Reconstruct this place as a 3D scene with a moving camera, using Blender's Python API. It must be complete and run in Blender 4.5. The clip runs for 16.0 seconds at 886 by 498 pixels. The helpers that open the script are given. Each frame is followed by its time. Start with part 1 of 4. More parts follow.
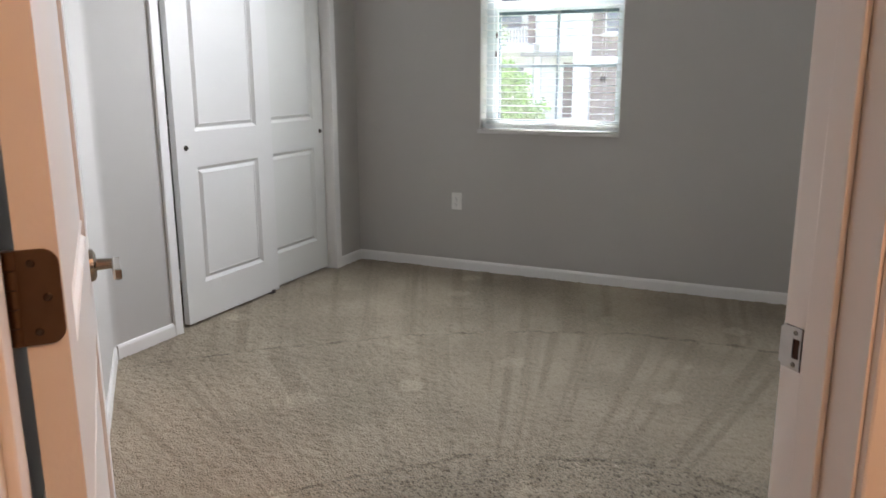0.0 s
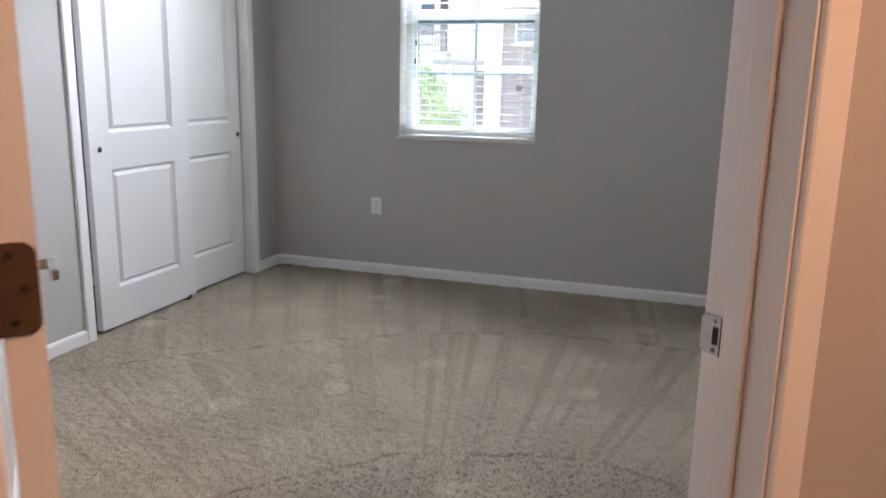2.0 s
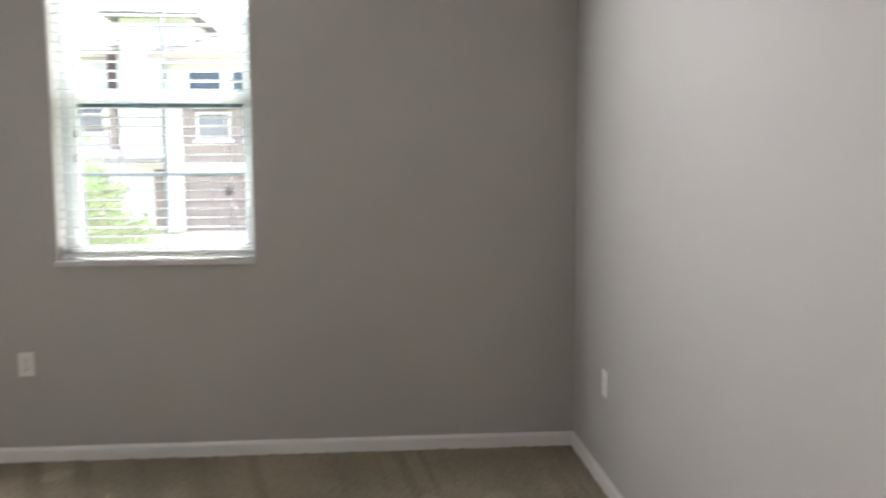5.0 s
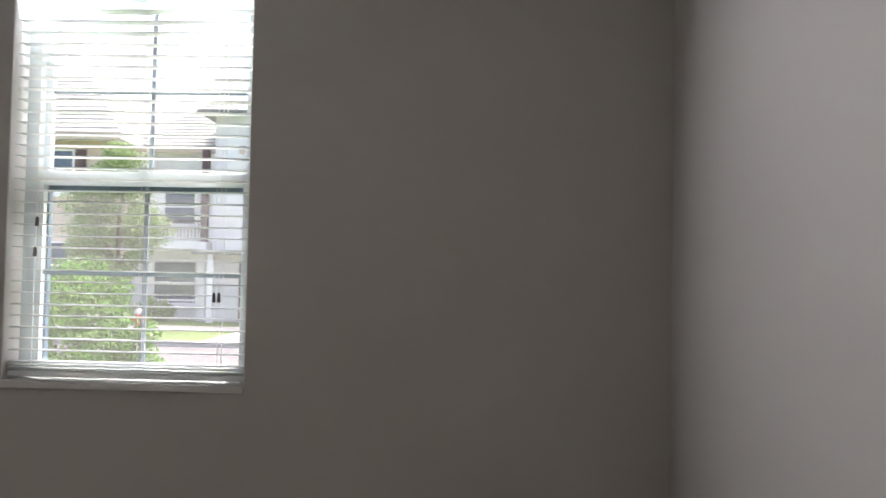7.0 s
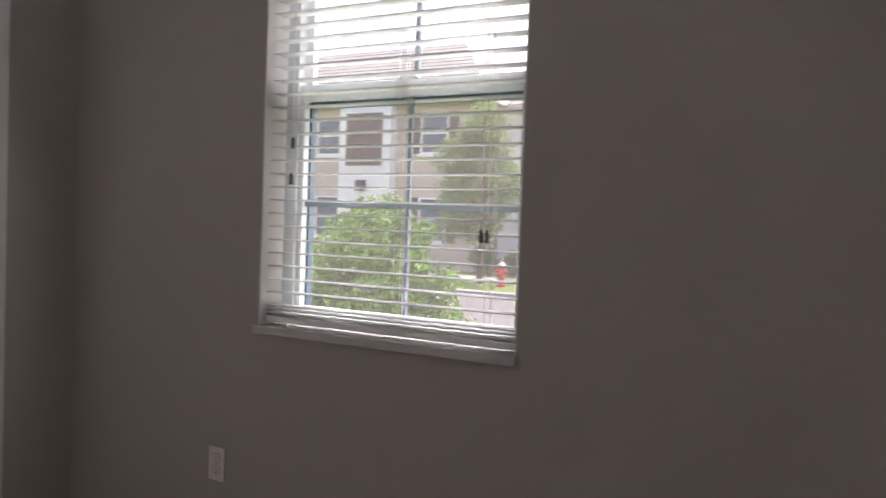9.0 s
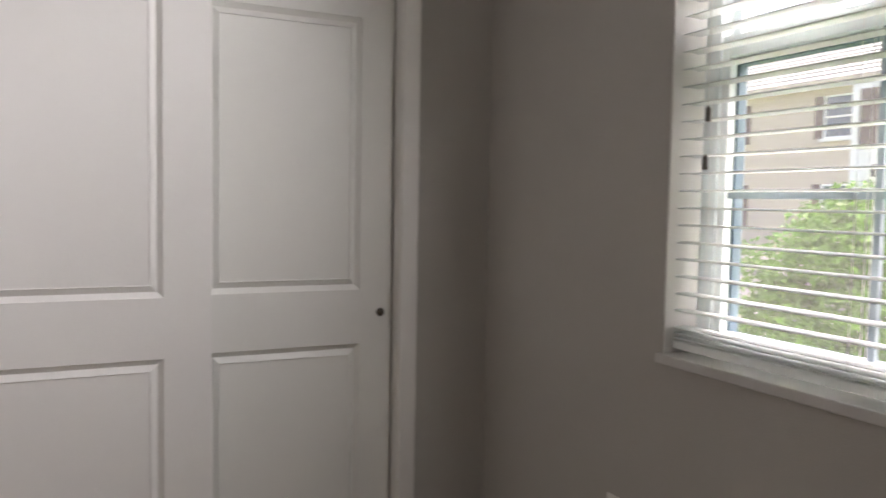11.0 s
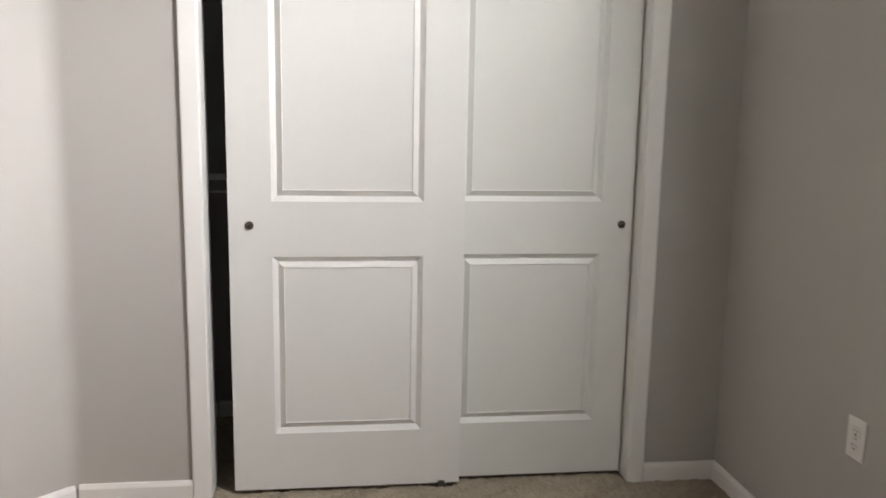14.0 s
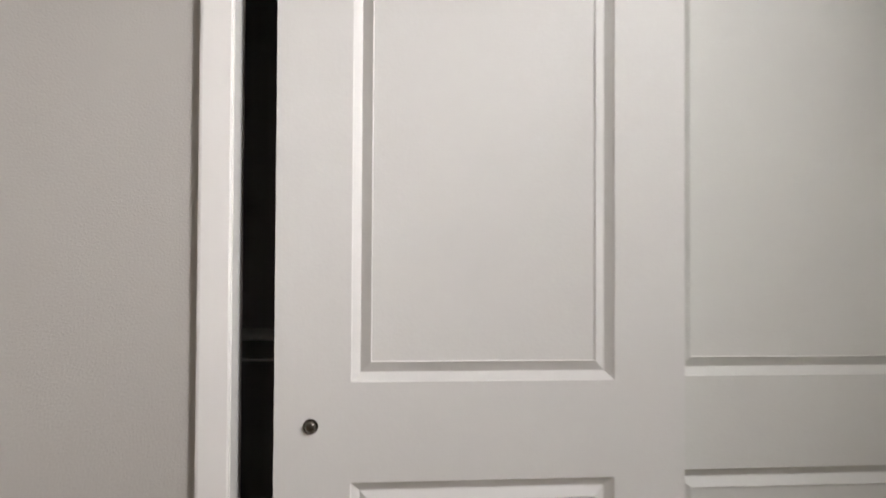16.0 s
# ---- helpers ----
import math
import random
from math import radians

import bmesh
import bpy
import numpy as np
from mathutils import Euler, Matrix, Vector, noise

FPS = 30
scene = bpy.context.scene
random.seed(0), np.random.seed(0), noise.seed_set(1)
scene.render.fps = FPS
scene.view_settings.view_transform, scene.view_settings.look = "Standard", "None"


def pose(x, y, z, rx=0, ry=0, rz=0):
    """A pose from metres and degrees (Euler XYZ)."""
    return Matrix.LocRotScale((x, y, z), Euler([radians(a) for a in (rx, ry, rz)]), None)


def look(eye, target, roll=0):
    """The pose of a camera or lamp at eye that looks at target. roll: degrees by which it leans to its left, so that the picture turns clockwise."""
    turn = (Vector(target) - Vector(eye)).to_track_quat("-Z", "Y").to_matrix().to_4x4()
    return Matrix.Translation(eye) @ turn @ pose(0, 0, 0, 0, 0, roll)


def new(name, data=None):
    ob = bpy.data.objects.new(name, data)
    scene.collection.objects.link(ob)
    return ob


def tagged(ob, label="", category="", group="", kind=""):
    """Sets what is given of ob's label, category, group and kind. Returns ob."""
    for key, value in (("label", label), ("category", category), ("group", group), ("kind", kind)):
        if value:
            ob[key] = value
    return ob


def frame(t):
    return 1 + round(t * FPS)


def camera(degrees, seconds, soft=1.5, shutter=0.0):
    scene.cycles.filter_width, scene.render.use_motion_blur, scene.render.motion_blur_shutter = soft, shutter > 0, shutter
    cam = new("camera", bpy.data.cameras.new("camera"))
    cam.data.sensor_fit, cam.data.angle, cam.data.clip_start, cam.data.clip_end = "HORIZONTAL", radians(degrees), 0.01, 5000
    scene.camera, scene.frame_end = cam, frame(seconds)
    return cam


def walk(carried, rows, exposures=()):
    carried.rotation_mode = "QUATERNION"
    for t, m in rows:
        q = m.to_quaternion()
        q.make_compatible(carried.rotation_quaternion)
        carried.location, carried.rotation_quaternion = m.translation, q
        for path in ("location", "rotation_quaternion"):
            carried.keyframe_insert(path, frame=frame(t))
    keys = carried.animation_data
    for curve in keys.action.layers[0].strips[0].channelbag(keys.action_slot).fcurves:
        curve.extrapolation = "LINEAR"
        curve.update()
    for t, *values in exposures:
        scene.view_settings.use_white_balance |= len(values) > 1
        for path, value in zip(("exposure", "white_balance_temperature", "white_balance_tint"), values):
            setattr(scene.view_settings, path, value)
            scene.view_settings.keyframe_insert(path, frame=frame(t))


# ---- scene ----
cam = camera(59.4, 16.0, shutter=0.5)
PATH = [
    (0, (2.764, -2.408, 1.278), (1.945, -0.638, 0.834), -0.2),
    (0.5, (2.742, -2.501, 1.273), (2.024, -0.696, 0.798), 0.2),
    (1, (2.736, -2.562, 1.264), (2.087, -0.734, 0.778), 0.5),
    (1.5, (2.724, -2.578, 1.268), (2.116, -0.735, 0.786), 0.9),
    (2, (2.737, -2.482, 1.278), (2.128, -0.625, 0.851), 1.1),
    (2.5, (2.751, -2.327, 1.283), (2.079, -0.475, 0.939), 1.1),
    (3, (2.707, -2.179, 1.288), (2.015, -0.33, 0.972), 0.3),
    (3.5, (2.624, -1.969, 1.289), (2.051, -0.075, 1.0), -0.6),
    (3.8, (2.524, -1.848, 1.303), (2.116, 0.089, 1.018), -0.7),
    (4, (2.461, -1.79, 1.281), (2.161, 0.168, 1.003), -0.7),
    (4.5, (2.392, -1.586, 1.271), (2.314, 0.396, 1.02), -0.6),
    (5, (2.369, -1.417, 1.295), (2.519, 0.569, 1.11), -0.3),
    (5.2, (2.37, -1.328, 1.292), (2.593, 0.655, 1.156), -0.5),
    (7.3, (2.588, -0.397, 1.341), (2.415, 1.595, 1.405), 0.9),
    (7.5, (2.58, -0.302, 1.333), (2.34, 1.683, 1.381), 0.5),
    (8, (2.537, -0.108, 1.316), (2.101, 1.844, 1.305), 0.1),
    (8.5, (2.581, 0.132, 1.274), (1.849, 1.994, 1.25), 1.3),
    (9, (2.569, 0.326, 1.269), (1.609, 2.079, 1.201), 2.1),
    (9.5, (2.477, 0.528, 1.274), (1.304, 2.145, 1.171), 1.8),
    (10, (2.385, 0.66, 1.28), (0.964, 2.064, 1.165), 1.3),
    (10.2, (2.355, 0.723, 1.28), (0.835, 2.018, 1.162), 1.3),
    (12.3, (2.422, 0.931, 1.293), (0.471, 1.337, 1.131), 0.7),
    (12.5, (2.463, 0.929, 1.282), (0.507, 1.305, 1.099), 0.8),
    (13, (2.542, 0.904, 1.26), (0.586, 1.242, 1.012), 1.0),
    (13.5, (2.575, 0.866, 1.266), (0.624, 1.179, 0.956), 1.1),
    (13.8, (2.54, 0.843, 1.272), (0.589, 1.139, 0.945), 1.2),
    (14, (2.501, 0.871, 1.24), (0.541, 1.121, 0.926), 1.0),
    (14.5, (2.274, 0.914, 1.278), (0.302, 1.044, 0.967), 0.5),
    (15, (2.035, 0.878, 1.282), (0.052, 0.976, 1.039), 1.0),
    (15.5, (1.726, 0.778, 1.25), (-0.267, 0.905, 1.158), 0.4),
    (16, (1.397, 0.663, 1.203), (-0.593, 0.861, 1.246), 0.3),
]
walk(cam, [(t, look(eye, target, roll)) for t, eye, target, roll in PATH],
     [(0.0, 3.4, 6200, 14), (1.5, 3.38, 6100, 18), (2.1, 3.55, 5850, 15), (2.7, 3.48, 5950, 12), (4.0, 3.55, 6480, 15), (5.2, 3.52, 6500, 15), (7.3, 2.55, 6500, 20), (9.0, 2.25, 6680, 26), (10.2, 2.42, 6850, 23), (12.3, 3.12, 6800, 17), (13.3, 3.14, 6800, 16), (14.3, 3.4, 6780, 15), (15.2, 3.2, 6880, 16), (16.0, 2.93, 6880, 17)])

# ---- light ----
SUN_EL, SUN_AZ = radians(62), radians(15)
world = bpy.data.worlds.new("sky")
scene.world = world
world.use_nodes = True
sky = world.node_tree.nodes.new("ShaderNodeTexSky")
sky.sky_type, sky.sun_disc = "NISHITA", False
sky.sun_elevation, sky.sun_rotation = SUN_EL, SUN_AZ
sky.dust_density, sky.air_density, sky.ozone_density = 8.0, 0.7, 0.5
world.node_tree.links.new(sky.outputs["Color"], world.node_tree.nodes["Background"].inputs["Color"])
world.node_tree.nodes["Background"].inputs["Strength"].default_value = 0.125

sun_data = bpy.data.lights.new("sun", "SUN")
sun_data.energy, sun_data.angle, sun_data.color = 0.5, radians(14), (0.97, 0.985, 1.0)
sun_lamp = new("sun", sun_data)
sun_dir = Vector((math.sin(SUN_AZ) * math.cos(SUN_EL), math.cos(SUN_AZ) * math.cos(SUN_EL), math.sin(SUN_EL)))
sun_lamp.matrix_world = look(sun_dir * 60, (0, 0, 0))

HALL = pose(0, 0, 0, 0, 0, -45)      # local x runs along the angled wall to the hall, local y across the doorway
hall_data = bpy.data.lights.new("hall_light", "AREA")
hall_data.shape, hall_data.size, hall_data.energy, hall_data.color = "DISK", 0.26, 1.7, (1.0, 0.385, 0.19)
hall_lamp = new("hall_light", hall_data)
hall_lamp.matrix_world = HALL @ pose(3.95, 1.2, 2.6)


def window_lamp(x, y, z, width, height, aim, spread, watts):
    """Daylight that comes in through the window opening, as a lamp that stands in it. aim: a direction into the room."""
    data = bpy.data.lights.new("window_daylight", "AREA")
    data.shape, data.size, data.size_y, data.energy, data.color = "RECTANGLE", width, height, watts, (0.95, 0.98, 1.0)
    data.spread = radians(spread)
    lamp_ob = new("window_daylight", data)
    eye = Vector((x, y, z))
    lamp_ob.matrix_world = look(eye, eye + Vector(aim))


def heading(az, el):
    a, e = radians(az), radians(el)
    return math.sin(a) * math.cos(e), -math.cos(a) * math.cos(e), math.sin(e)


window_lamp(1.345, 2.20, 2.37, 0.80, 0.06, heading(-22, -31), 103, 4.05)
window_lamp(1.345, 2.20, 2.37, 0.80, 0.06, heading(-25, -24), 48, 0.45)
window_lamp(1.345, 2.20, 2.37, 0.80, 0.06, heading(40, -20), 99, 2.9)
SLAT_TILT = 0.0

# ---- materials ----
def mat(name, color, rough=0.5, metal=0.0, var=0.06, scale=6.0, grain=0.0, grain_scale=300.0, bump=0.0, bump_scale=200.0,
        spec=0.5, island=0.0, rand=0.0):
    """Principled material with colour variation at two scales and fine relief, in object metres."""
    m = bpy.data.materials.new(name)
    m.use_nodes = True
    nt = m.node_tree
    b = nt.nodes["Principled BSDF"]
    b.inputs["Roughness"].default_value, b.inputs["Metallic"].default_value = rough, metal
    b.inputs["Specular IOR Level"].default_value = spec
    geo = nt.nodes.new("ShaderNodeNewGeometry")
    n1 = nt.nodes.new("ShaderNodeTexNoise")
    n1.inputs["Scale"].default_value, n1.inputs["Detail"].default_value = scale, 5
    n2 = nt.nodes.new("ShaderNodeTexNoise")
    n2.inputs["Scale"].default_value, n2.inputs["Detail"].default_value = grain_scale, 2
    nt.links.new(geo.outputs["Position"], n1.inputs["Vector"])
    nt.links.new(geo.outputs["Position"], n2.inputs["Vector"])
    hsv = nt.nodes.new("ShaderNodeHueSaturation")
    hsv.inputs["Color"].default_value = (*color, 1)
    total = nt.nodes.new("ShaderNodeMath")
    total.operation = "MULTIPLY_ADD"
    total.inputs[1].default_value, total.inputs[2].default_value = 2 * var, 1 - var
    nt.links.new(n1.outputs["Fac"], total.inputs[0])
    last = total
    extras = [(n2.outputs["Fac"], grain)]
    if island:
        extras.append((geo.outputs["Random Per Island"], island))
    if rand:
        info = nt.nodes.new("ShaderNodeObjectInfo")
        extras.append((info.outputs["Random"], rand))
    for socket, amount in extras:
        if amount:
            step = nt.nodes.new("ShaderNodeMath")
            step.operation = "MULTIPLY_ADD"
            step.inputs[1].default_value, step.inputs[2].default_value = 2 * amount, 1 - amount
            nt.links.new(socket, step.inputs[0])
            mul = nt.nodes.new("ShaderNodeMath")
            mul.operation = "MULTIPLY"
            nt.links.new(last.outputs[0], mul.inputs[0])
            nt.links.new(step.outputs[0], mul.inputs[1])
            last = mul
    nt.links.new(last.outputs[0], hsv.inputs["Value"])
    nt.links.new(hsv.outputs["Color"], b.inputs["Base Color"])
    if bump:
        n3 = nt.nodes.new("ShaderNodeTexNoise")
        n3.inputs["Scale"].default_value, n3.inputs["Detail"].default_value = bump_scale, 3
        nt.links.new(geo.outputs["Position"], n3.inputs["Vector"])
        bp = nt.nodes.new("ShaderNodeBump")
        bp.inputs["Strength"].default_value, bp.inputs["Distance"].default_value = 1.0, bump
        nt.links.new(n3.outputs["Fac"], bp.inputs["Height"])
        nt.links.new(bp.outputs["Normal"], b.inputs["Normal"])
    return m


def carpet_material():
    """Beige cut pile: fine tuft speckle, vacuum strokes that lean the pile, a few foot dents."""
    m = bpy.data.materials.new("carpet")
    m.use_nodes = True
    nt = m.node_tree
    b = nt.nodes["Principled BSDF"]
    b.inputs["Roughness"].default_value = 0.95
    b.inputs["Specular IOR Level"].default_value = 0.1
    b.inputs["Sheen Weight"].default_value = 0.04
    b.inputs["Sheen Roughness"].default_value = 0.5
    geo = nt.nodes.new("ShaderNodeNewGeometry")

    def noise_node(scale, detail, vec=None):
        n = nt.nodes.new("ShaderNodeTexNoise")
        n.inputs["Scale"].default_value, n.inputs["Detail"].default_value = scale, detail
        nt.links.new(vec or geo.outputs["Position"], n.inputs["Vector"])
        return n.outputs["Fac"]

    def math_node(op, a, c):
        n = nt.nodes.new("ShaderNodeMath")
        n.operation = op
        for k, v in enumerate((a, c)):
            if isinstance(v, (int, float)):
                n.inputs[k].default_value = v
            else:
                nt.links.new(v, n.inputs[k])
        return n.outputs[0]

    def ramp(socket, low, high, a, c):
        n = nt.nodes.new("ShaderNodeMapRange")
        n.interpolation_type = "SMOOTHSTEP"
        for k, v in zip(("From Min", "From Max", "To Min", "To Max"), (low, high, a, c)):
            n.inputs[k].default_value = v
        nt.links.new(socket, n.inputs["Value"])
        return n.outputs["Result"]

    # vacuum strokes: fans of streaks drawn from the doorway, broken by the ends of the strokes, which lie on two arcs
    sep = nt.nodes.new("ShaderNodeSeparateXYZ")
    nt.links.new(geo.outputs["Position"], sep.inputs[0])
    X, Y = sep.outputs["X"], sep.outputs["Y"]

    def arc(a, b_, c):
        """How far a place lies beyond the arc y = a x^2 + b x + c."""
        f = math_node("MULTIPLY", X, math_node("ADD", b_, math_node("MULTIPLY", X, a)))
        wob = math_node("MULTIPLY", math_node("SUBTRACT", noise_node(2.6, 3), 0.5), 0.16)
        return math_node("ADD", math_node("SUBTRACT", math_node("SUBTRACT", Y, f), c), wob)

    def streaks(cx, cy, fine, seed):
        ang = math_node("ARCTAN2", math_node("SUBTRACT", Y, cy), math_node("SUBTRACT", X, cx))
        comb = nt.nodes.new("ShaderNodeCombineXYZ")
        nt.links.new(math_node("MULTIPLY", ang, fine), comb.inputs[0])
        nt.links.new(math_node("MULTIPLY", noise_node(0.8, 2), 1.4), comb.inputs[1])
        comb.inputs[2].default_value = seed
        return ramp(noise_node(1.0, 3.0, comb.outputs[0]), 0.34, 0.50, 0.0, 1.0)

    def line(d, width):
        n = nt.nodes.new("ShaderNodeMath")
        n.operation = "ABSOLUTE"
        nt.links.new(d, n.inputs[0])
        return math_node("MULTIPLY", ramp(n.outputs[0], 0.0, width, 1.0, 0.0), ramp(noise_node(6, 3), 0.36, 0.58, 0.0, 1.0))

    far_d, near_d = arc(-0.26, 1.267, -0.204), arc(-0.585, 2.834, -3.421)
    near_s, mid_s, far_s = streaks(2.4, -2.2, 20.0, 0.0), streaks(2.25, -1.2, 37.0, 3.0), streaks(3.2, -3.4, 64.0, 7.0)

    def blend(fac, a, c):
        mix = nt.nodes.new("ShaderNodeMix")
        for k, v in zip((0, 2, 3), (fac, a, c)):
            nt.links.new(v, mix.inputs[k])
        return mix.outputs[0]

    lean = blend(ramp(near_d, -0.02, 0.02, 0.0, 1.0), near_s, mid_s)
    lean = blend(ramp(far_d, -0.02, 0.02, 0.0, 1.0), lean, far_s)
    lean = math_node("MULTIPLY", lean, ramp(noise_node(1.9, 2), 0.36, 0.62, 0.3, 1.15))
    seam = math_node("MAXIMUM", line(far_d, 0.022), line(near_d, 0.020))
    spots = nt.nodes.new("ShaderNodeTexVoronoi")
    spots.voronoi_dimensions = "2D"
    spots.inputs["Scale"].default_value = 1.55
    nt.links.new(geo.outputs["Position"], spots.inputs["Vector"])
    ragged = math_node("ADD", spots.outputs["Distance"], math_node("MULTIPLY", math_node("SUBTRACT", noise_node(14, 3), 0.5), 0.12))
    dent = math_node("MULTIPLY", ramp(ragged, 0.07, 0.12, 1.0, 0.0), ramp(noise_node(1.3, 1), 0.45, 0.55, 0.3, 1.0))
    tuft = nt.nodes.new("ShaderNodeTexVoronoi")
    tuft.inputs["Scale"].default_value = 150
    nt.links.new(geo.outputs["Position"], tuft.inputs["Vector"])
    clump = noise_node(55, 3)
    v = math_node("ADD", 0.99, math_node("MULTIPLY", lean, 0.22))
    v = math_node("SUBTRACT", v, math_node("MULTIPLY", seam, 0.4))
    v = math_node("ADD", v, math_node("MULTIPLY", dent, 0.24))
    v = math_node("ADD", v, math_node("MULTIPLY", math_node("SUBTRACT", clump, 0.5), 0.46))
    v = math_node("ADD", v, math_node("MULTIPLY", math_node("SUBTRACT", 0.35, tuft.outputs["Distance"]), 0.38))
    v = math_node("ADD", v, math_node("MULTIPLY", math_node("SUBTRACT", noise_node(2.3, 3), 0.5), 0.16))
    # gaps between tufts: their shade is put into the colour, strongest by the doorway
    tuft_gaps = ramp(noise_node(78, 2), 0.37, 0.46, 1.0, 0.0)
    gap_shade = ramp(near_d, -0.06, 0.16, 0.52, 0.07)
    v = math_node("SUBTRACT", v, math_node("MULTIPLY", tuft_gaps, gap_shade))
    hsv = nt.nodes.new("ShaderNodeHueSaturation")
    hsv.inputs["Color"].default_value = (*CARPET, 1)
    nt.links.new(v, hsv.inputs["Value"])
    nt.links.new(hsv.outputs["Color"], b.inputs["Base Color"])
    height = math_node("ADD", math_node("MULTIPLY", clump, 1.2), math_node("MULTIPLY", math_node("SUBTRACT", 1.0, tuft.outputs["Distance"]), 0.8))
    bp = nt.nodes.new("ShaderNodeBump")
    bp.inputs["Strength"].default_value, bp.inputs["Distance"].default_value = 1.0, 0.0055
    nt.links.new(height, bp.inputs["Height"])
    nt.links.new(bp.outputs["Normal"], b.inputs["Normal"])
    return m


def glass_material():
    m = bpy.data.materials.new("window_glass")
    m.use_nodes = True
    b = m.node_tree.nodes["Principled BSDF"]
    b.inputs["Base Color"].default_value = (0.97, 1.0, 0.99, 1)
    b.inputs["Roughness"].default_value, b.inputs["IOR"].default_value = 0.0, 1.08
    b.inputs["Transmission Weight"].default_value = 1.0
    return m


def screen_material():
    """Fine insect mesh: a thin grey veil, mostly clear, that also adds glare haze."""
    m = bpy.data.materials.new("insect_screen")
    m.use_nodes = True
    nt = m.node_tree
    nt.nodes.clear()
    out = nt.nodes.new("ShaderNodeOutputMaterial")
    mix, clear = nt.nodes.new("ShaderNodeMixShader"), nt.nodes.new("ShaderNodeBsdfTransparent")
    wire = nt.nodes.new("ShaderNodeBsdfTranslucent")
    wire.inputs["Color"].default_value = (0.58, 0.58, 0.57, 1)
    mix.inputs[0].default_value = 0.05
    nt.links.new(clear.outputs[0], mix.inputs[1])
    nt.links.new(wire.outputs[0], mix.inputs[2])
    nt.links.new(mix.outputs[0], out.inputs["Surface"])
    return m


def glow(name, color, strength):
    m = bpy.data.materials.new(name)
    m.use_nodes = True
    b = m.node_tree.nodes["Principled BSDF"]
    b.inputs["Emission Color"].default_value, b.inputs["Emission Strength"].default_value = (*color, 1), strength
    return m


CARPET = (0.325, 0.279, 0.212)
WALL = mat("wall_paint", (0.47, 0.455, 0.43), 0.75, var=0.025, scale=1.3, bump=0.0006, bump_scale=220, spec=0.3)
CEIL = mat("ceiling_paint", (0.8, 0.8, 0.78), 0.9, var=0.02, scale=2, bump=0.001, bump_scale=120, spec=0.2)
TRIM = mat("trim_paint", (0.80, 0.79, 0.77), 0.35, var=0.025, scale=3, bump=0.0002, bump_scale=90)
DOOR = mat("door_paint", (0.73, 0.725, 0.705), 0.52, var=0.02, scale=2.5, grain=0.01, grain_scale=60, bump=0.00025, bump_scale=160)
# slightly darker, greener copy of DOOR: the tone step between leaves is in the colour
DOOR_REAR = mat("rear_door_tone", (0.70, 0.703, 0.670), 0.52, var=0.02, scale=2.5, grain=0.01, grain_scale=60, bump=0.00025, bump_scale=160)
CARP = carpet_material()
NICKEL = mat("satin_nickel", (0.42, 0.385, 0.34), 0.16, 1.0, var=0.1, scale=40)
PULL = mat("dark_nickel", (0.17, 0.155, 0.135), 0.2, 1.0, var=0.1, scale=40)
SCREW = mat("dark_screw", (0.10, 0.075, 0.055), 0.35, 1.0, var=0.1, scale=60)
BRONZE = mat("hinge_bronze", (0.18, 0.115, 0.07), 0.42, 1.0, var=0.15, scale=60)
STEEL = mat("strike_steel", (0.46, 0.45, 0.43), 0.34, 0.95, var=0.1, scale=60)
# near-black in place of the shade inside slots and thin gaps
DARK = mat("dark_recess", (0.02, 0.018, 0.016), 0.8, var=0.2)
PLATE = mat("white_plastic", (0.82, 0.81, 0.78), 0.35, var=0.01)
SLAT = mat("blind_slat", (0.78, 0.83, 0.83), 0.4, var=0.02, scale=8, rand=0.03)


def thin_slat(m, share):
    """Lets a share of the daylight through the thin white vinyl."""
    nt = m.node_tree
    b, out = nt.nodes["Principled BSDF"], nt.nodes["Material Output"]
    through_light, mix = nt.nodes.new("ShaderNodeBsdfTranslucent"), nt.nodes.new("ShaderNodeMixShader")
    through_light.inputs["Color"].default_value = (0.88, 0.88, 0.86, 1)
    mix.inputs[0].default_value = share
    nt.links.new(b.outputs[0], mix.inputs[1])
    nt.links.new(through_light.outputs[0], mix.inputs[2])
    nt.links.new(mix.outputs[0], out.inputs["Surface"])


thin_slat(SLAT, 0.26)
VINYL = mat("window_vinyl", (0.76, 0.83, 0.85), 0.35, var=0.02, scale=5)
# bars darker than VINYL: their backlit shade is put into the colour
GRILLE = mat("backlit_grille_bar", (0.28, 0.34, 0.38), 0.5, var=0.03, scale=5)
SILL = mat("sill_marble", (0.60, 0.59, 0.575), 0.4, var=0.06, scale=14)
CORD = mat("blind_cord", (0.8, 0.8, 0.78), 0.7)
TASSEL = mat("cord_tassel", (0.13, 0.12, 0.11), 0.5, var=0.1, scale=30)
GLASS = glass_material()
# screen frame colour; its blue-grey also stands for the shaded sash edges
SCREEN = mat("shaded_screen_frame", (0.16, 0.23, 0.29), 0.5)
RUBBER = mat("rubber", (0.06, 0.05, 0.045), 0.7)


# ---- mesh helpers ----
def part(name, bm, material, parent=None, label=""):
    """Links a bmesh as one mesh object, under a thing or part where one is given."""
    me = bpy.data.meshes.new(name)
    bmesh.ops.recalc_face_normals(bm, faces=bm.faces)
    bm.to_mesh(me)
    bm.free()
    me.materials.append(material)
    ob = new(name, me)
    if parent:
        ob.parent = parent
    return tagged(ob, label)


def empty(name, m, label, category, group="", kind=""):
    ob = new(name)
    ob.matrix_world = m
    return tagged(ob, label, category, group, kind)


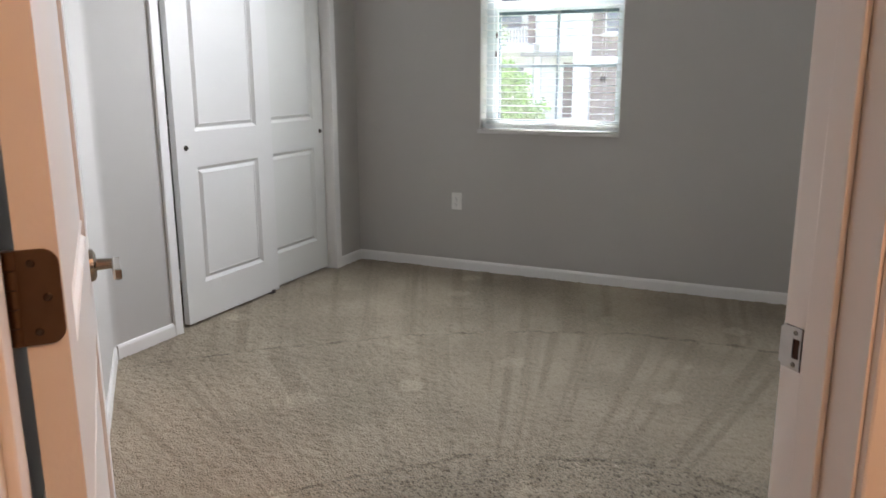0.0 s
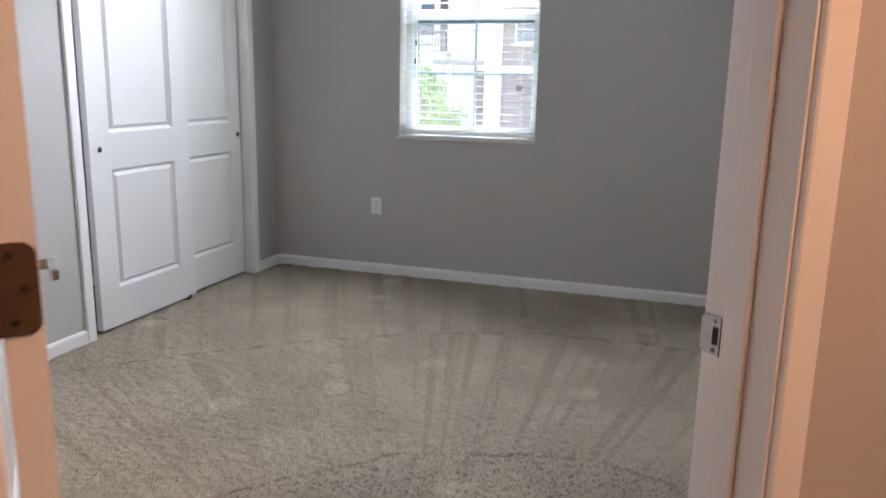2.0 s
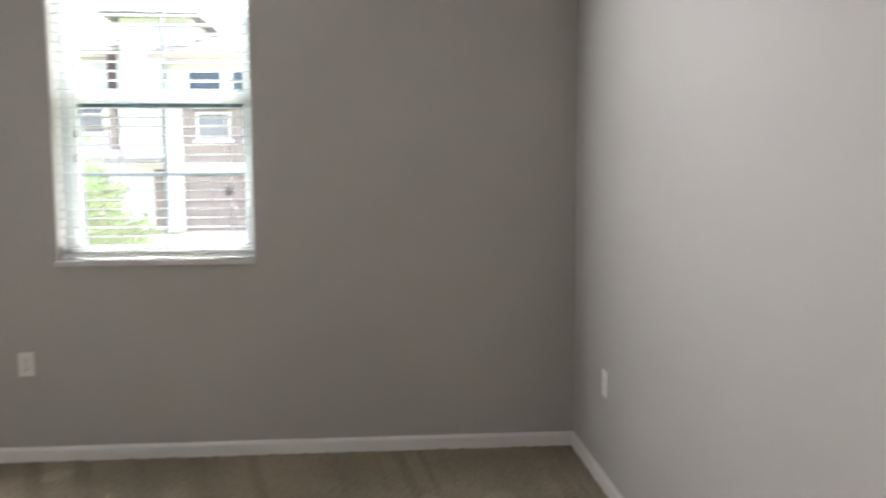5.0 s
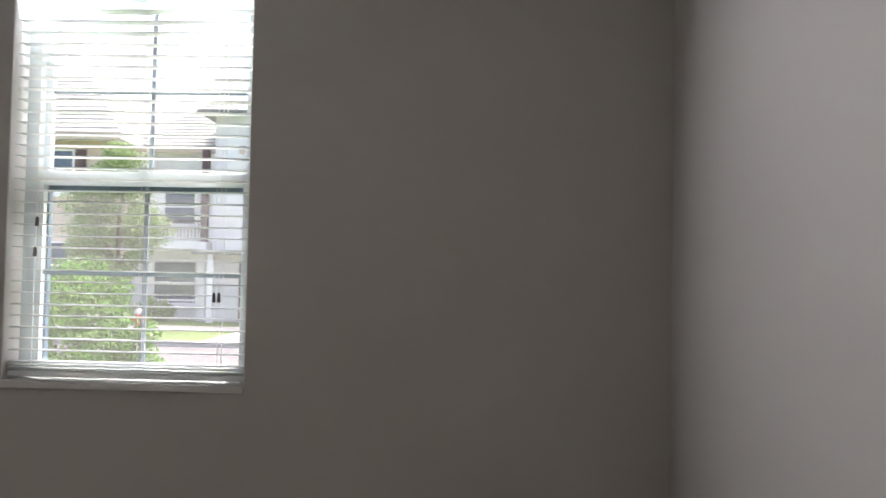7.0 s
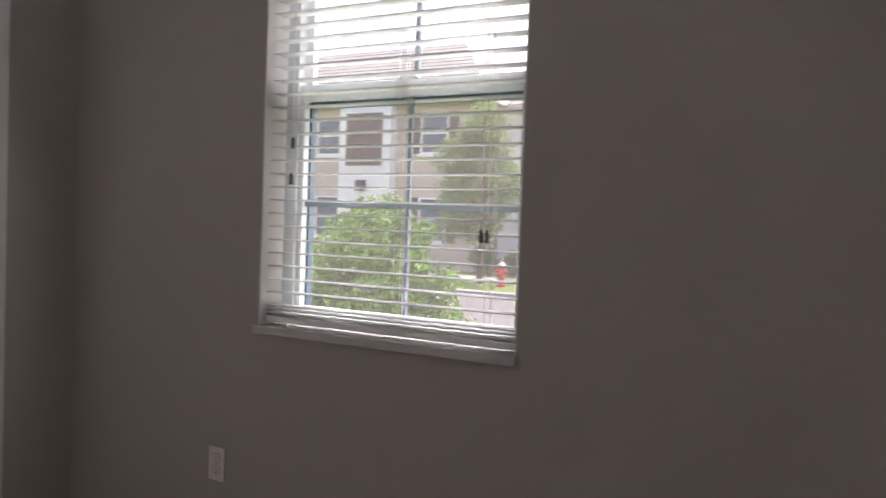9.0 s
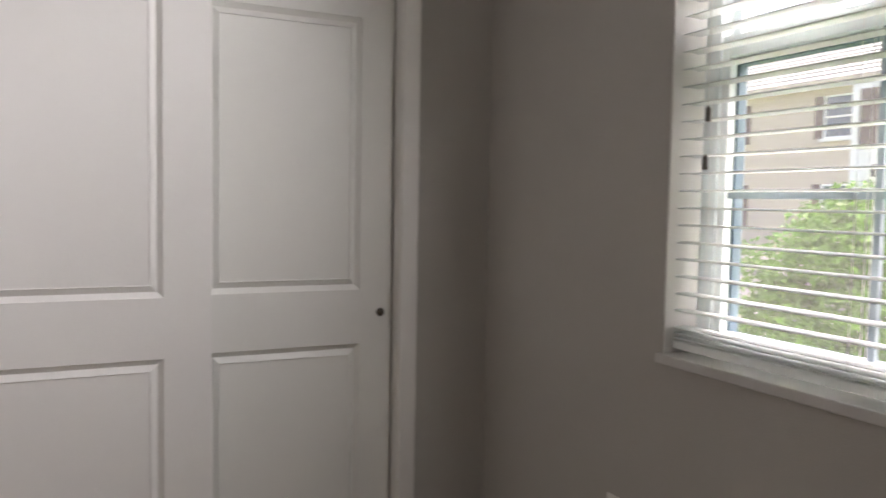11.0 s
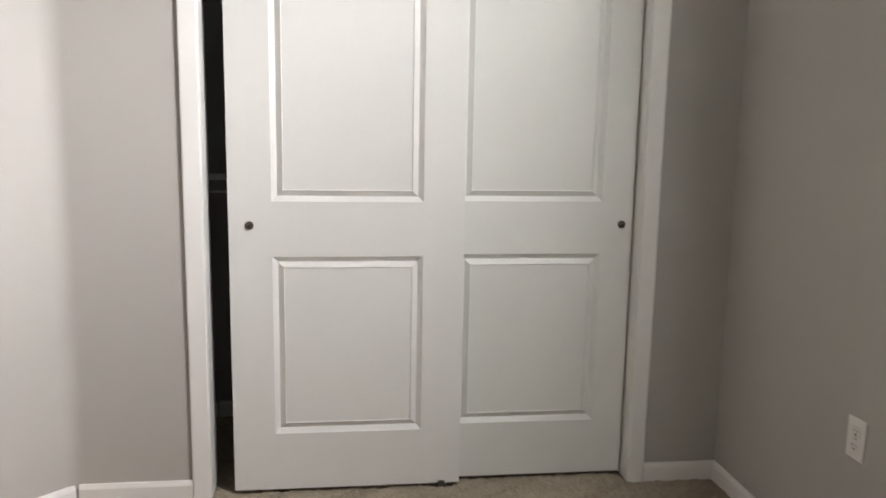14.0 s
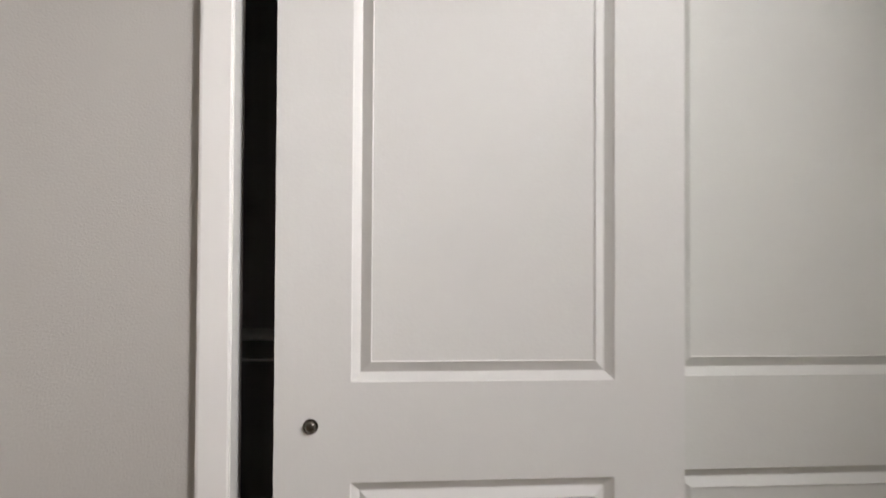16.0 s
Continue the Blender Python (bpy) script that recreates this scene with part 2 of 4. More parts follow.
def add_box(bm, a, c, bevel=0.0, segments=2):
    """An axis-aligned box from corner a to corner c, its edges rounded by bevel."""
    r = bmesh.ops.create_cube(bm, size=1.0)
    size = [c[k] - a[k] for k in range(3)]
    for v in r["verts"]:
        v.co = Vector([(a[k] + c[k]) / 2 + v.co[k] * size[k] for k in range(3)])
    if bevel:
        edges = list({e for v in r["verts"] for e in v.link_edges})
        bmesh.ops.bevel(bm, geom=edges, offset=bevel, segments=segments, affect="EDGES", profile=0.6)


def box(name, a, c, material, parent=None, label="", bevel=0.0):
    bm = bmesh.new()
    add_box(bm, a, c, bevel)
    return part(name, bm, material, parent, label)


def boxes(name, list_of, material, parent=None, label="", bevel=0.0):
    bm = bmesh.new()
    for a, c in list_of:
        add_box(bm, a, c, bevel)
    return part(name, bm, material, parent, label)


def add_cyl(bm, p, q, r1, r2=None, n=20):
    p, q = Vector(p), Vector(q)
    m = Matrix.Translation((p + q) / 2) @ (q - p).to_track_quat("Z", "Y").to_matrix().to_4x4()
    return bmesh.ops.create_cone(bm, cap_ends=True, segments=n, radius1=r1, radius2=r1 if r2 is None else r2, depth=(q - p).length, matrix=m)["verts"]


def extrude_profile(bm, outline, start, end, turn):
    """Sweeps an outline of (across, out) points from start to end; turn gives the across and out directions."""
    across, out = Vector(turn[0]), Vector(turn[1])
    rings = [[bm.verts.new(Vector(p) + across * a + out * o) for a, o in outline] for p in (start, end)]
    n = len(outline)
    for k in range(n):
        bm.faces.new((rings[0][k], rings[0][(k + 1) % n], rings[1][(k + 1) % n], rings[1][k]))
    bm.faces.new(rings[0])
    bm.faces.new(rings[1][::-1])


BASE_OUT = [(0, 0), (0, 0.012), (0.052, 0.012), (0.057, 0.0105), (0.061, 0.0085), (0.065, 0.007), (0.068, 0.004), (0.068, 0)]
CASE_OUT = [(0, 0), (0, 0.010), (0.003, 0.0125), (0.008, 0.0125), (0.011, 0.0117), (0.043, 0.0155), (0.046, 0.0148), (0.049, 0.0165), (0.055, 0.0165), (0.057, 0.014), (0.057, 0)]


FLAT_OUT = [(0, 0), (0, 0.010), (0.003, 0.0125), (0.050, 0.0145), (0.055, 0.0135), (0.057, 0.011), (0.057, 0)]


def baseboard(start, end, out, parent_matrix=None):
    bm = bmesh.new()
    extrude_profile(bm, BASE_OUT, start, end, ((0, 0, 1), out))
    ob = part("baseboard", bm, TRIM)
    if parent_matrix:
        ob.matrix_world = parent_matrix
    return tagged(ob, "white painted baseboard along the carpet", "baseboard", kind="structure")


def panel_faces(bm, w, h, panels, x, sign):
    """One moulded face of a door in the plane x, across y 0..w and up z 0..h, with sunk and raised panels. sign: +1 faces +x."""
    ys = sorted({0, w, *[p[0] for p in panels], *[p[1] for p in panels]})
    zs = sorted({0, h, *[p[2] for p in panels], *[p[3] for p in panels]})
    cache = {}

    def vert(y, z, d=0.0):
        key = (round(y, 5), round(z, 5), round(d, 5))
        if key not in cache:
            cache[key] = bm.verts.new((x - sign * d, y, z))
        return cache[key]

    for y0, y1 in zip(ys, ys[1:]):
        for z0, z1 in zip(zs, zs[1:]):
            if any(p[0] <= y0 and y1 <= p[1] and p[2] <= z0 and z1 <= p[3] for p in panels):
                continue
            bm.faces.new([vert(*c) for c in ((y0, z0), (y1, z0), (y1, z1), (y0, z1))])
    for y0, y1, z0, z1 in panels:
        rings = []
        for inset, depth in ((0, 0), (0.0015, 0.0025), (0.0165, 0.0135), (0.0175, 0.0135), (0.036, 0.0020), (0.0375, 0.0052)):
            rings.append([vert(*c, depth) for c in ((y0 + inset, z0 + inset), (y1 - inset, z0 + inset), (y1 - inset, z1 - inset), (y0 + inset, z1 - inset))])
        for a, c in zip(rings, rings[1:]):
            for k in range(4):
                bm.faces.new((a[k], a[(k + 1) % 4], c[(k + 1) % 4], c[k]))
        bm.faces.new(rings[-1])
    return vert


def door_leaf(bm, w, h, t, panels):
    """A moulded two-panel leaf: x from -t to 0, both faces moulded."""
    panel_faces(bm, w, h, panels, 0.0, 1)
    panel_faces(bm, w, h, panels, -t, -1)
    for a, c in (((0, 0), (w, 0)), ((w, 0), (w, h)), ((w, h), (0, h)), ((0, h), (0, 0))):
        bm.faces.new([bm.verts.new(v) for v in ((0, *a), (0, *c), (-t, *c), (-t, *a))])
    bmesh.ops.remove_doubles(bm, verts=bm.verts, dist=1e-5)


def setting(ob, label, category):
    return tagged(ob, label, category, kind="structure")


# ---- the room's shell ----
W, D, H = 3.268, 2.188, 2.70
WX0, WX1, WZ0, WZ1 = 0.895, 1.777, 0.925, 2.42          # window opening
FX0, FX1 = 0.925, 1.765                                 # window frame, inside the opening
CY0, CY1, CZ = 0.43, 1.861, 2.022                       # closet opening
DY0, DY1, DZ, S0, S1 = 0.113, 1.005, 2.045, 2.906, 3.030  # doorway, across and through its wall


def pile_floor(name, x0, x1, y0, y1, step, rough):
    """Carpet surface with the uneven relief of its pile, as one sheet."""
    nx, ny = int((x1 - x0) / step) + 1, int((y1 - y0) / step) + 1
    rs = np.random.RandomState(3)
    h = rs.normal(0, 1, (ny, nx))
    h = (h + np.roll(h, 1, 0) + np.roll(h, 1, 1) + np.roll(h, -1, 1)) / 2
    lump = rs.normal(0, 1, (ny // 4 + 2, nx // 4 + 2)).repeat(4, 0).repeat(4, 1)[:ny, :nx]
    lump = sum(np.roll(np.roll(lump, a, 0), b, 1) for a in range(4) for b in range(4)) / 16
    z = np.clip(rough * h + rough * 0.9 * lump, -2.2 * rough, 2.2 * rough)
    xs, ys = np.meshgrid(np.linspace(x0, x1, nx), np.linspace(y0, y1, ny))
    verts = np.stack((xs, ys, z), -1).reshape(-1, 3)
    k = np.arange(nx * ny).reshape(ny, nx)
    quads = np.stack((k[:-1, :-1], k[:-1, 1:], k[1:, 1:], k[1:, :-1]), -1).reshape(-1, 4)
    me = bpy.data.meshes.new(name)
    me.vertices.add(len(verts))
    me.vertices.foreach_set("co", verts.ravel())
    me.loops.add(quads.size)
    me.loops.foreach_set("vertex_index", quads.ravel())
    me.polygons.add(len(quads))
    me.polygons.foreach_set("loop_start", np.arange(0, quads.size, 4))
    me.polygons.foreach_set("loop_total", np.full(len(quads), 4))
    me.polygons.foreach_set("use_smooth", np.ones(len(quads), bool))
    me.update(calc_edges=True)
    me.materials.append(CARP)
    return new(name, me)


setting(pile_floor("floor", -0.76, 3.40, -2.60, 2.20, 0.0085, 0.0026), "beige cut-pile carpet with vacuum strokes", "carpet")
setting(pile_floor("floor_hall", -0.76, 5.0, -5.18, -2.60, 0.03, 0.001), "beige cut-pile carpet in the hall", "carpet")
setting(box("subfloor", (-0.9, -5.188, -0.5), (5.1, 2.36, -0.01), mat("concrete", (0.35, 0.34, 0.32), 0.9)), "concrete slab under the carpet", "floor slab")
setting(box("ceiling", (-0.9, -5.188, H), (5.1, 2.36, H + 0.2), CEIL), "white painted flat ceiling", "ceiling")

Y1 = D + 0.17
setting(boxes("wall_north", [((-0.9, D, -0.01), (WX0, Y1, H)), ((WX1, D, -0.01), (W + 0.12, Y1, H)),
                             ((WX0, D, -0.01), (WX1, Y1, WZ0)), ((WX0, D, WZ1), (WX1, Y1, H))], WALL), "grey painted wall with a deep window opening", "wall")
setting(boxes("wall_west", [((-0.115, -0.06, 0), (0, CY0 - 0.012, H)), ((-0.115, CY1 + 0.012, 0), (0, D, H)), ((-0.115, CY0 - 0.012, CZ + 0.012), (0, CY1 + 0.012, H))], WALL),
        "grey painted wall round the closet", "wall")
setting(box("wall_east", (W, -0.86, 0), (W + 0.12, D, H), WALL), "plain grey painted wall", "wall")
ob = setting(box("wall_angled", (0.0, -0.115, 0), (S0 - 0.002, 0, H), WALL), "grey painted wall at an angle behind the open door", "wall")
ob.matrix_world = HALL
ob = setting(boxes("wall_doorway", [((S0, -1.6, 0), (S1, DY0 - 0.02, H)), ((S0, DY1 + 0.02, 0), (S1, 2.8, H)), ((S0, DY0 - 0.02, DZ + 0.02), (S1, DY1 + 0.02, H))], WALL),
             "painted wall with the room's doorway", "wall")
ob.matrix_world = HALL
ob = setting(boxes("wall_hall", [((S1, -1.72, 0), (4.9, -1.6, H)), ((S1, 2.8, 0), (4.9, 2.92, H)), ((4.9, -1.72, 0), (5.0, 2.92, H))], WALL), "painted hall walls", "wall")
ob.matrix_world = HALL
setting(boxes("wall_closet", [((-0.85, 0.2, 0), (-0.75, D, H)), ((-0.85, 0.2, 0), (-0.117, 0.32, H))], WALL), "unlit closet interior walls", "wall")

# the plaster rounds the inner corner of closet wall and angled wall
bm = bmesh.new()
rows = []
for k in range(13):
    f = k / 12
    p = Vector((0, 0.035)) * (1 - f) ** 2 + Vector((0.02475, -0.02475)) * f ** 2
    rows.append([bm.verts.new((p.x, p.y, z)) for z in (0.0, H)])
for a, c in zip(rows, rows[1:]):
    bm.faces.new((a[0], c[0], c[1], a[1])).smooth = True
back = [[bm.verts.new((x, y, z)) for z in (0.0, H)] for x, y in ((0, 0.0345), (-0.02, -0.01), (0.0244, -0.0244))]
for a, c in zip(back, back[1:]):
    bm.faces.new((a[1], c[1], c[0], a[0]))
setting(part("wall_corner", bm, WALL), "softly rounded plaster corner of the grey walls", "wall corner")

# ---- trim ----
baseboard((0, 0.012, 0), (0, CY0 - 0.06, 0), (1, 0, 0))
baseboard((0, CY1 + 0.06, 0), (0, D, 0), (1, 0, 0))
baseboard((0, D, 0), (W, D, 0), (0, -1, 0))
baseboard((W, D, 0), (W, -0.84, 0), (-1, 0, 0))
baseboard((0.006, 0, 0), (S0, 0, 0), (0, 1, 0), HALL)
baseboard((S0, DY1 + 0.06, 0), (S0, 1.70, 0), (-1, 0, 0), HALL)
baseboard((-0.75, 0.32, 0), (-0.117, 0.32, 0), (0, 1, 0))
baseboard((-0.75, 0.34, 0), (-0.75, D, 0), (1, 0, 0))
baseboard((S1, DY1 + 0.06, 0), (S1, 2.8, 0), (1, 0, 0), HALL)
baseboard((S1, DY0 - 0.06, 0), (S1, -1.6, 0), (1, 0, 0), HALL)


def casing(y0, y1, top, plane, out, outline, label, m=None):
    """Mitred look casing round an opening in the plane x = plane, facing out (+1 or -1)."""
    thing = empty("trim", m or Matrix(), label, "door casing", kind="structure")
    o = (out, 0, 0)
    for kind, start, end, across in (("side", (plane, y0 - 0.002, 0), (plane, y0 - 0.002, top + 0.059), (0, -1, 0)),
                                     ("side", (plane, y1 + 0.002, 0), (plane, y1 + 0.002, top + 0.059), (0, 1, 0)),
                                     ("head", (plane, y0, top + 0.002), (plane, y1, top + 0.002), (0, 0, 1))):
        bm = bmesh.new()
        extrude_profile(bm, outline, start, end, (across, o))
        part("casing_" + kind, bm, TRIM, thing)
    return thing


casing(CY0, CY1, CZ, 0.0, 1, FLAT_OUT, "white moulded casing round the closet opening")
casing(DY0 - 0.004, DY1 + 0.004, DZ + 0.004, S0, -1, CASE_OUT, "white moulded casing on the room side of the doorway", HALL)
casing(DY0 - 0.004, DY1 + 0.004, DZ + 0.004, S1, 1, FLAT_OUT, "white moulded casing on the hall side of the doorway", HALL)
# closet lining boards and track
jamb = empty("trim", Matrix(), "white lining boards of the closet opening", "door jamb", kind="structure")
box("side_board", (-0.117, CY0 - 0.012, 0), (0.001, CY0, CZ + 0.012), TRIM, jamb)
box("side_board", (-0.117, CY1, 0), (0.001, CY1 + 0.012, CZ + 0.012), TRIM, jamb)
box("head_board", (-0.117, CY0, CZ), (0.001, CY1, CZ + 0.012), TRIM, jamb)
box("track", (-0.098, CY0, CZ - 0.004), (-0.008, CY1, CZ), STEEL, jamb, "metal sliding track")
# doorway jamb with stops and strike plate
door_jamb = empty("door_jamb", HALL, "white painted jamb of the room's doorway", "door jamb", kind="structure")
box("jamb_board", (S0 - 0.001, DY0 - 0.02, 0), (S1 + 0.001, DY0, DZ + 0.02), TRIM, door_jamb, bevel=0.0015)
right_board = box("jamb_board", (S0 - 0.001, DY1, 0), (S1 + 0.001, DY1 + 0.02, DZ + 0.02), TRIM, door_jamb, bevel=0.0015)
box("jamb_board", (S0 - 0.001, DY0, DZ), (S1 + 0.001, DY1, DZ + 0.02), TRIM, door_jamb, bevel=0.0015)
box("door_stop", (S0 + 0.040, DY0, 0), (S0 + 0.078, DY0 + 0.011, DZ), TRIM, door_jamb, bevel=0.003)
box("door_stop", (S0 + 0.040, DY1 - 0.011, 0), (S0 + 0.078, DY1, DZ), TRIM, door_jamb, bevel=0.003)
box("door_stop", (S0 + 0.040, DY0 + 0.011, DZ - 0.011), (S0 + 0.078, DY1 - 0.011, DZ), TRIM, door_jamb, bevel=0.003)
strike = boxes("strike_plate", [((S0 - 0.003, DY1 - 0.002, 0.900), (S0 + 0.014, DY1, 0.957)), ((S0 + 0.0255, DY1 - 0.002, 0.900), (S0 + 0.028, DY1, 0.957)),
                                ((S0 + 0.014, DY1 - 0.002, 0.900), (S0 + 0.0255, DY1, 0.915)), ((S0 + 0.014, DY1 - 0.002, 0.942), (S0 + 0.0255, DY1, 0.957)),
                                ((S0 - 0.007, DY1 - 0.002, 0.904), (S0 - 0.003, DY1 + 0.005, 0.953))], STEEL, door_jamb, "bright steel strike plate")
# dark rim round the plate: the shaded gap at its edge, as colour
box("mortise_shade", (S0 - 0.0005, DY1 - 0.0005, 0.8993), (S0 + 0.0287, DY1 + 0.001, 0.9577), DARK, strike)
# flat patch for the hole: bare wood brown, darkened with the hole's shade
box("latch_hole", (S0 + 0.014, DY1 - 0.0009, 0.915), (S0 + 0.0255, DY1 + 0.0006, 0.942), mat("shaded_wood", (0.05, 0.022, 0.012), 0.9), strike, "bare wood, darkened for the shade of the latch hole")
for z in (0.907, 0.950):
    bm = bmesh.new()
    add_cyl(bm, (S0 + 0.018, DY1 - 0.0032, z), (S0 + 0.018, DY1 - 0.0018, z), 0.0032, 0.0036, 14)
    part("screw", bm, PULL, strike)

# ---- closet doors ----
LEAF_W, LEAF_H = 0.760, 2.000
PANELS = [(0.136, 0.624, 0.197, 0.797), (0.136, 0.624, 0.977, 1.860)]


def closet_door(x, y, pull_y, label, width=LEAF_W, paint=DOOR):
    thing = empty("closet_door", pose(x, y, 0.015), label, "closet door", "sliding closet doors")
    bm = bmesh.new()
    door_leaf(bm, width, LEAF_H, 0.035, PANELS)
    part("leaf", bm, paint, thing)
    bm = bmesh.new()
    bmesh.ops.create_uvsphere(bm, u_segments=20, v_segments=10, radius=0.011, matrix=pose(0.0035, pull_y, 0.899) @ Matrix.Diagonal((0.7, 1, 1, 1)))
    add_cyl(bm, (-0.003, pull_y, 0.899), (0.002, pull_y, 0.899), 0.0145, 0.0135, 24)
    part("pull_knob", bm, PULL, thing, "small round satin metal pull")
    box("roller_bracket", (-0.028, 0.08, LEAF_H - 0.06), (-0.024 - 0.014, 0.14, LEAF_H + 0.001), STEEL, thing)
    return thing


closet_door(-0.016, 0.502, 0.065, "white moulded two-panel sliding closet door, slightly open")
closet_door(-0.058, 1.120, 0.696, "white moulded two-panel sliding closet door, toned slightly darker, behind its pair", 0.735, DOOR_REAR)
guide = empty("floor_guide", pose(-0.034, 1.20, 0), "small dark plastic guide under the sliding doors", "door guide")
box("base", (-0.028, -0.016, -0.001), (0.024, 0.016, 0.006), RUBBER, guide, bevel=0.001)
for x in (-0.030, 0.0195):
    box("fin", (x, -0.012, 0.0), (x + 0.004, 0.012, 0.024), RUBBER, guide, bevel=0.001)
# wire shelf in the closet
shelf = empty("wire_shelf", pose(-0.74, 0.33, 1.03), "white wire shelf inside the dark closet", "closet shelf")
for k in range(13):
    bm = bmesh.new()
    add_cyl(bm, (0.01 + k * 0.025, 0, 0), (0.01 + k * 0.025, 1.85, 0), 0.0022 if k else 0.004, n=8)
    part("wire", bm, PLATE, shelf)
bm = bmesh.new()
add_cyl(bm, (0.31, 0, -0.045), (0.31, 1.85, -0.045), 0.004, n=8)
part("front_rail", bm, PLATE, shelf)

# ---- entry door, standing open against the angled wall ----
DW = 0.868
entry = empty("door_1", HALL @ pose(S0 - 0.008, DY0 + 0.014, 0.012, 0, 0, 90 + 3.2), "white two-panel door standing open on hinges", "door", kind="structure")
bm = bmesh.new()
door_leaf(bm, DW, 2.02, 0.035, [(0.125, DW - 0.125, 0.20, 0.80), (0.125, DW - 0.125, 0.98, 1.88)])
bmesh.ops.translate(bm, verts=bm.verts, vec=(0.035, 0, 0))
part("leaf", bm, DOOR, entry)


def lever(side):
    """A lever handle on the face x = 0.035 (side 1) or x = 0 (side -1)."""
    f = 0.035 if side > 0 else 0.0
    y, z = DW - 0.062, 0.913
    bm = bmesh.new()
    add_cyl(bm, (f, y, z), (f + side * 0.007, y, z), 0.032, 0.030, 32)
    add_cyl(bm, (f + side * 0.007, y, z), (f + side * 0.011, y, z), 0.030, 0.022, 32)
    rose = part("rosette", bm, NICKEL, entry, "satin nickel rosette")
    bm = bmesh.new()
    add_cyl(bm, (f + side * 0.008, y, z), (f + side * 0.040, y, z), 0.0115, 0.010, 20)
    if side > 0:
        add_box(bm, (f + 0.038, y - 0.100, z - 0.010), (f + 0.054, y + 0.012, z + 0.010), 0.005, 3)
    else:
        add_box(bm, (f - 0.052, y - 0.100, z - 0.010), (f - 0.038, y + 0.012, z + 0.010), 0.005, 3)
    part("lever", bm, NICKEL, entry, "satin nickel lever handle")


lever(1)
lever(-1)
box("latch_plate", (0.005, DW - 0.001, 0.895), (0.030, DW + 0.0015, 0.952), STEEL, entry)
for z in (0.23, 1.069, 1.80):
    hz = z
    bm = bmesh.new()
    # leaf with two rounded corners let into the door's hinge edge
    outline = [(-0.003, -0.0445), (-0.003, 0.0445)]
    for corner in (1, -1):
        for k in range(7):
            a = radians(90 - 15 * k) if corner > 0 else radians(-15 * k)
            outline.append((0.020 + 0.0139 * math.cos(a), corner * 0.0306 + 0.0139 * math.sin(a)))
    extrude_profile(bm, outline, (0, -0.002, hz), (0, 0.0005, hz), ((1, 0, 0), (0, 0, 1)))
    hinge = part("hinge", bm, BRONZE, entry, "dark bronze butt hinge")
    for k, (dx, dz) in enumerate(((0.011, 0.032), (0.022, 0.0), (0.012, -0.032))):
        bm = bmesh.new()
        add_cyl(bm, (dx, -0.0035, hz + dz), (dx, -0.0015, hz + dz), 0.0028, 0.0042, 16)
        add_box(bm, (dx - 0.0022, -0.0037, hz + dz - 0.0004), (dx + 0.0022, -0.0032, hz + dz + 0.0004))
        add_box(bm, (dx - 0.0004, -0.0037, hz + dz - 0.0022), (dx + 0.0004, -0.0032, hz + dz + 0.0022))
        part("screw", bm, SCREW, hinge)
    for k in range(5):
        z0 = hz - 0.0445 + k * 0.0178
        bm = bmesh.new()
        add_cyl(bm, (-0.006, 0.001, z0 + 0.0004), (-0.006, 0.001, z0 + 0.0174), 0.0058, n=16)
        part("knuckle", bm, BRONZE, hinge)
    # the leaf on the jamb
    other = box("jamb_leaf", (S0 - 0.004, DY0, hz + 0.012 - 0.0445), (S0 + 0.030, DY0 + 0.0015, hz + 0.012 + 0.0445), BRONZE, door_jamb, "dark bronze hinge leaf")


# ---- outlets ----
def outlet(m, label):
    """Duplex outlet facing local -y, its middle at the pose."""
    thing = empty("wall_outlet", m, label, "outlet", "wall outlets")
    bm = bmesh.new()
    add_box(bm, (-0.035, -0.0055, -0.0555), (0.035, 0.0, 0.0555), 0.003, 3)
    plate = part("cover_plate", bm, PLATE, thing)
    for sgn in (-1, 1):
        bm = bmesh.new()
        add_box(bm, (-0.0165, -0.0075, sgn * 0.0195 - 0.014), (0.0165, -0.004, sgn * 0.0195 + 0.014), 0.004, 3)
        face = part("receptacle", bm, PLATE, thing)
        boxes("slots", [((-0.0075, -0.0079, sgn * 0.0195 - 0.002), (-0.0055, -0.0074, sgn * 0.0195 + 0.007)),
                        ((0.0055, -0.0079, sgn * 0.0195 - 0.002), (0.0075, -0.0074, sgn * 0.0195 + 0.006)),
                        ((-0.0025, -0.0079, sgn * 0.0195 - 0.010), (0.0025, -0.0074, sgn * 0.0195 - 0.005))], DARK, face)
    bm = bmesh.new()
    add_cyl(bm, (0, -0.0068, 0), (0, -0.005, 0), 0.003, n=14)
    part("screw", bm, STEEL, plate)
    return thing


outlet(pose(0.7385, D, 0.456), "white duplex outlet on the grey wall under the window")
outlet(pose(W, 1.655, 0.445, 0, 0, -90), "white duplex outlet on the plain grey side wall")
outlet(HALL @ pose(2.14, 0, 0.45, 0, 0, 180), "white duplex outlet on the angled wall behind the door")

# ---- window ----
GY = 2.302   # plane of the lower sash's inner face
win = empty("window_1", Matrix(), "white vinyl single-hung window with glazing bars", "window", kind="structure")


def ring(name, x0, x1, z0, z1, y0, y1, w, material, parent, label="", bevel=0.002, bottom=None, top=None):
    bt, tp = bottom or w, top or w
    return boxes(name, [((x0, y0, z0), (x0 + w, y1, z1)), ((x1 - w, y0, z0), (x1, y1, z1)),
                        ((x0 + w, y0, z0), (x1 - w, y1, z0 + bt)), ((x0 + w, y0, z1 - tp), (x1 - w, y1, z1))], material, parent, label, bevel)


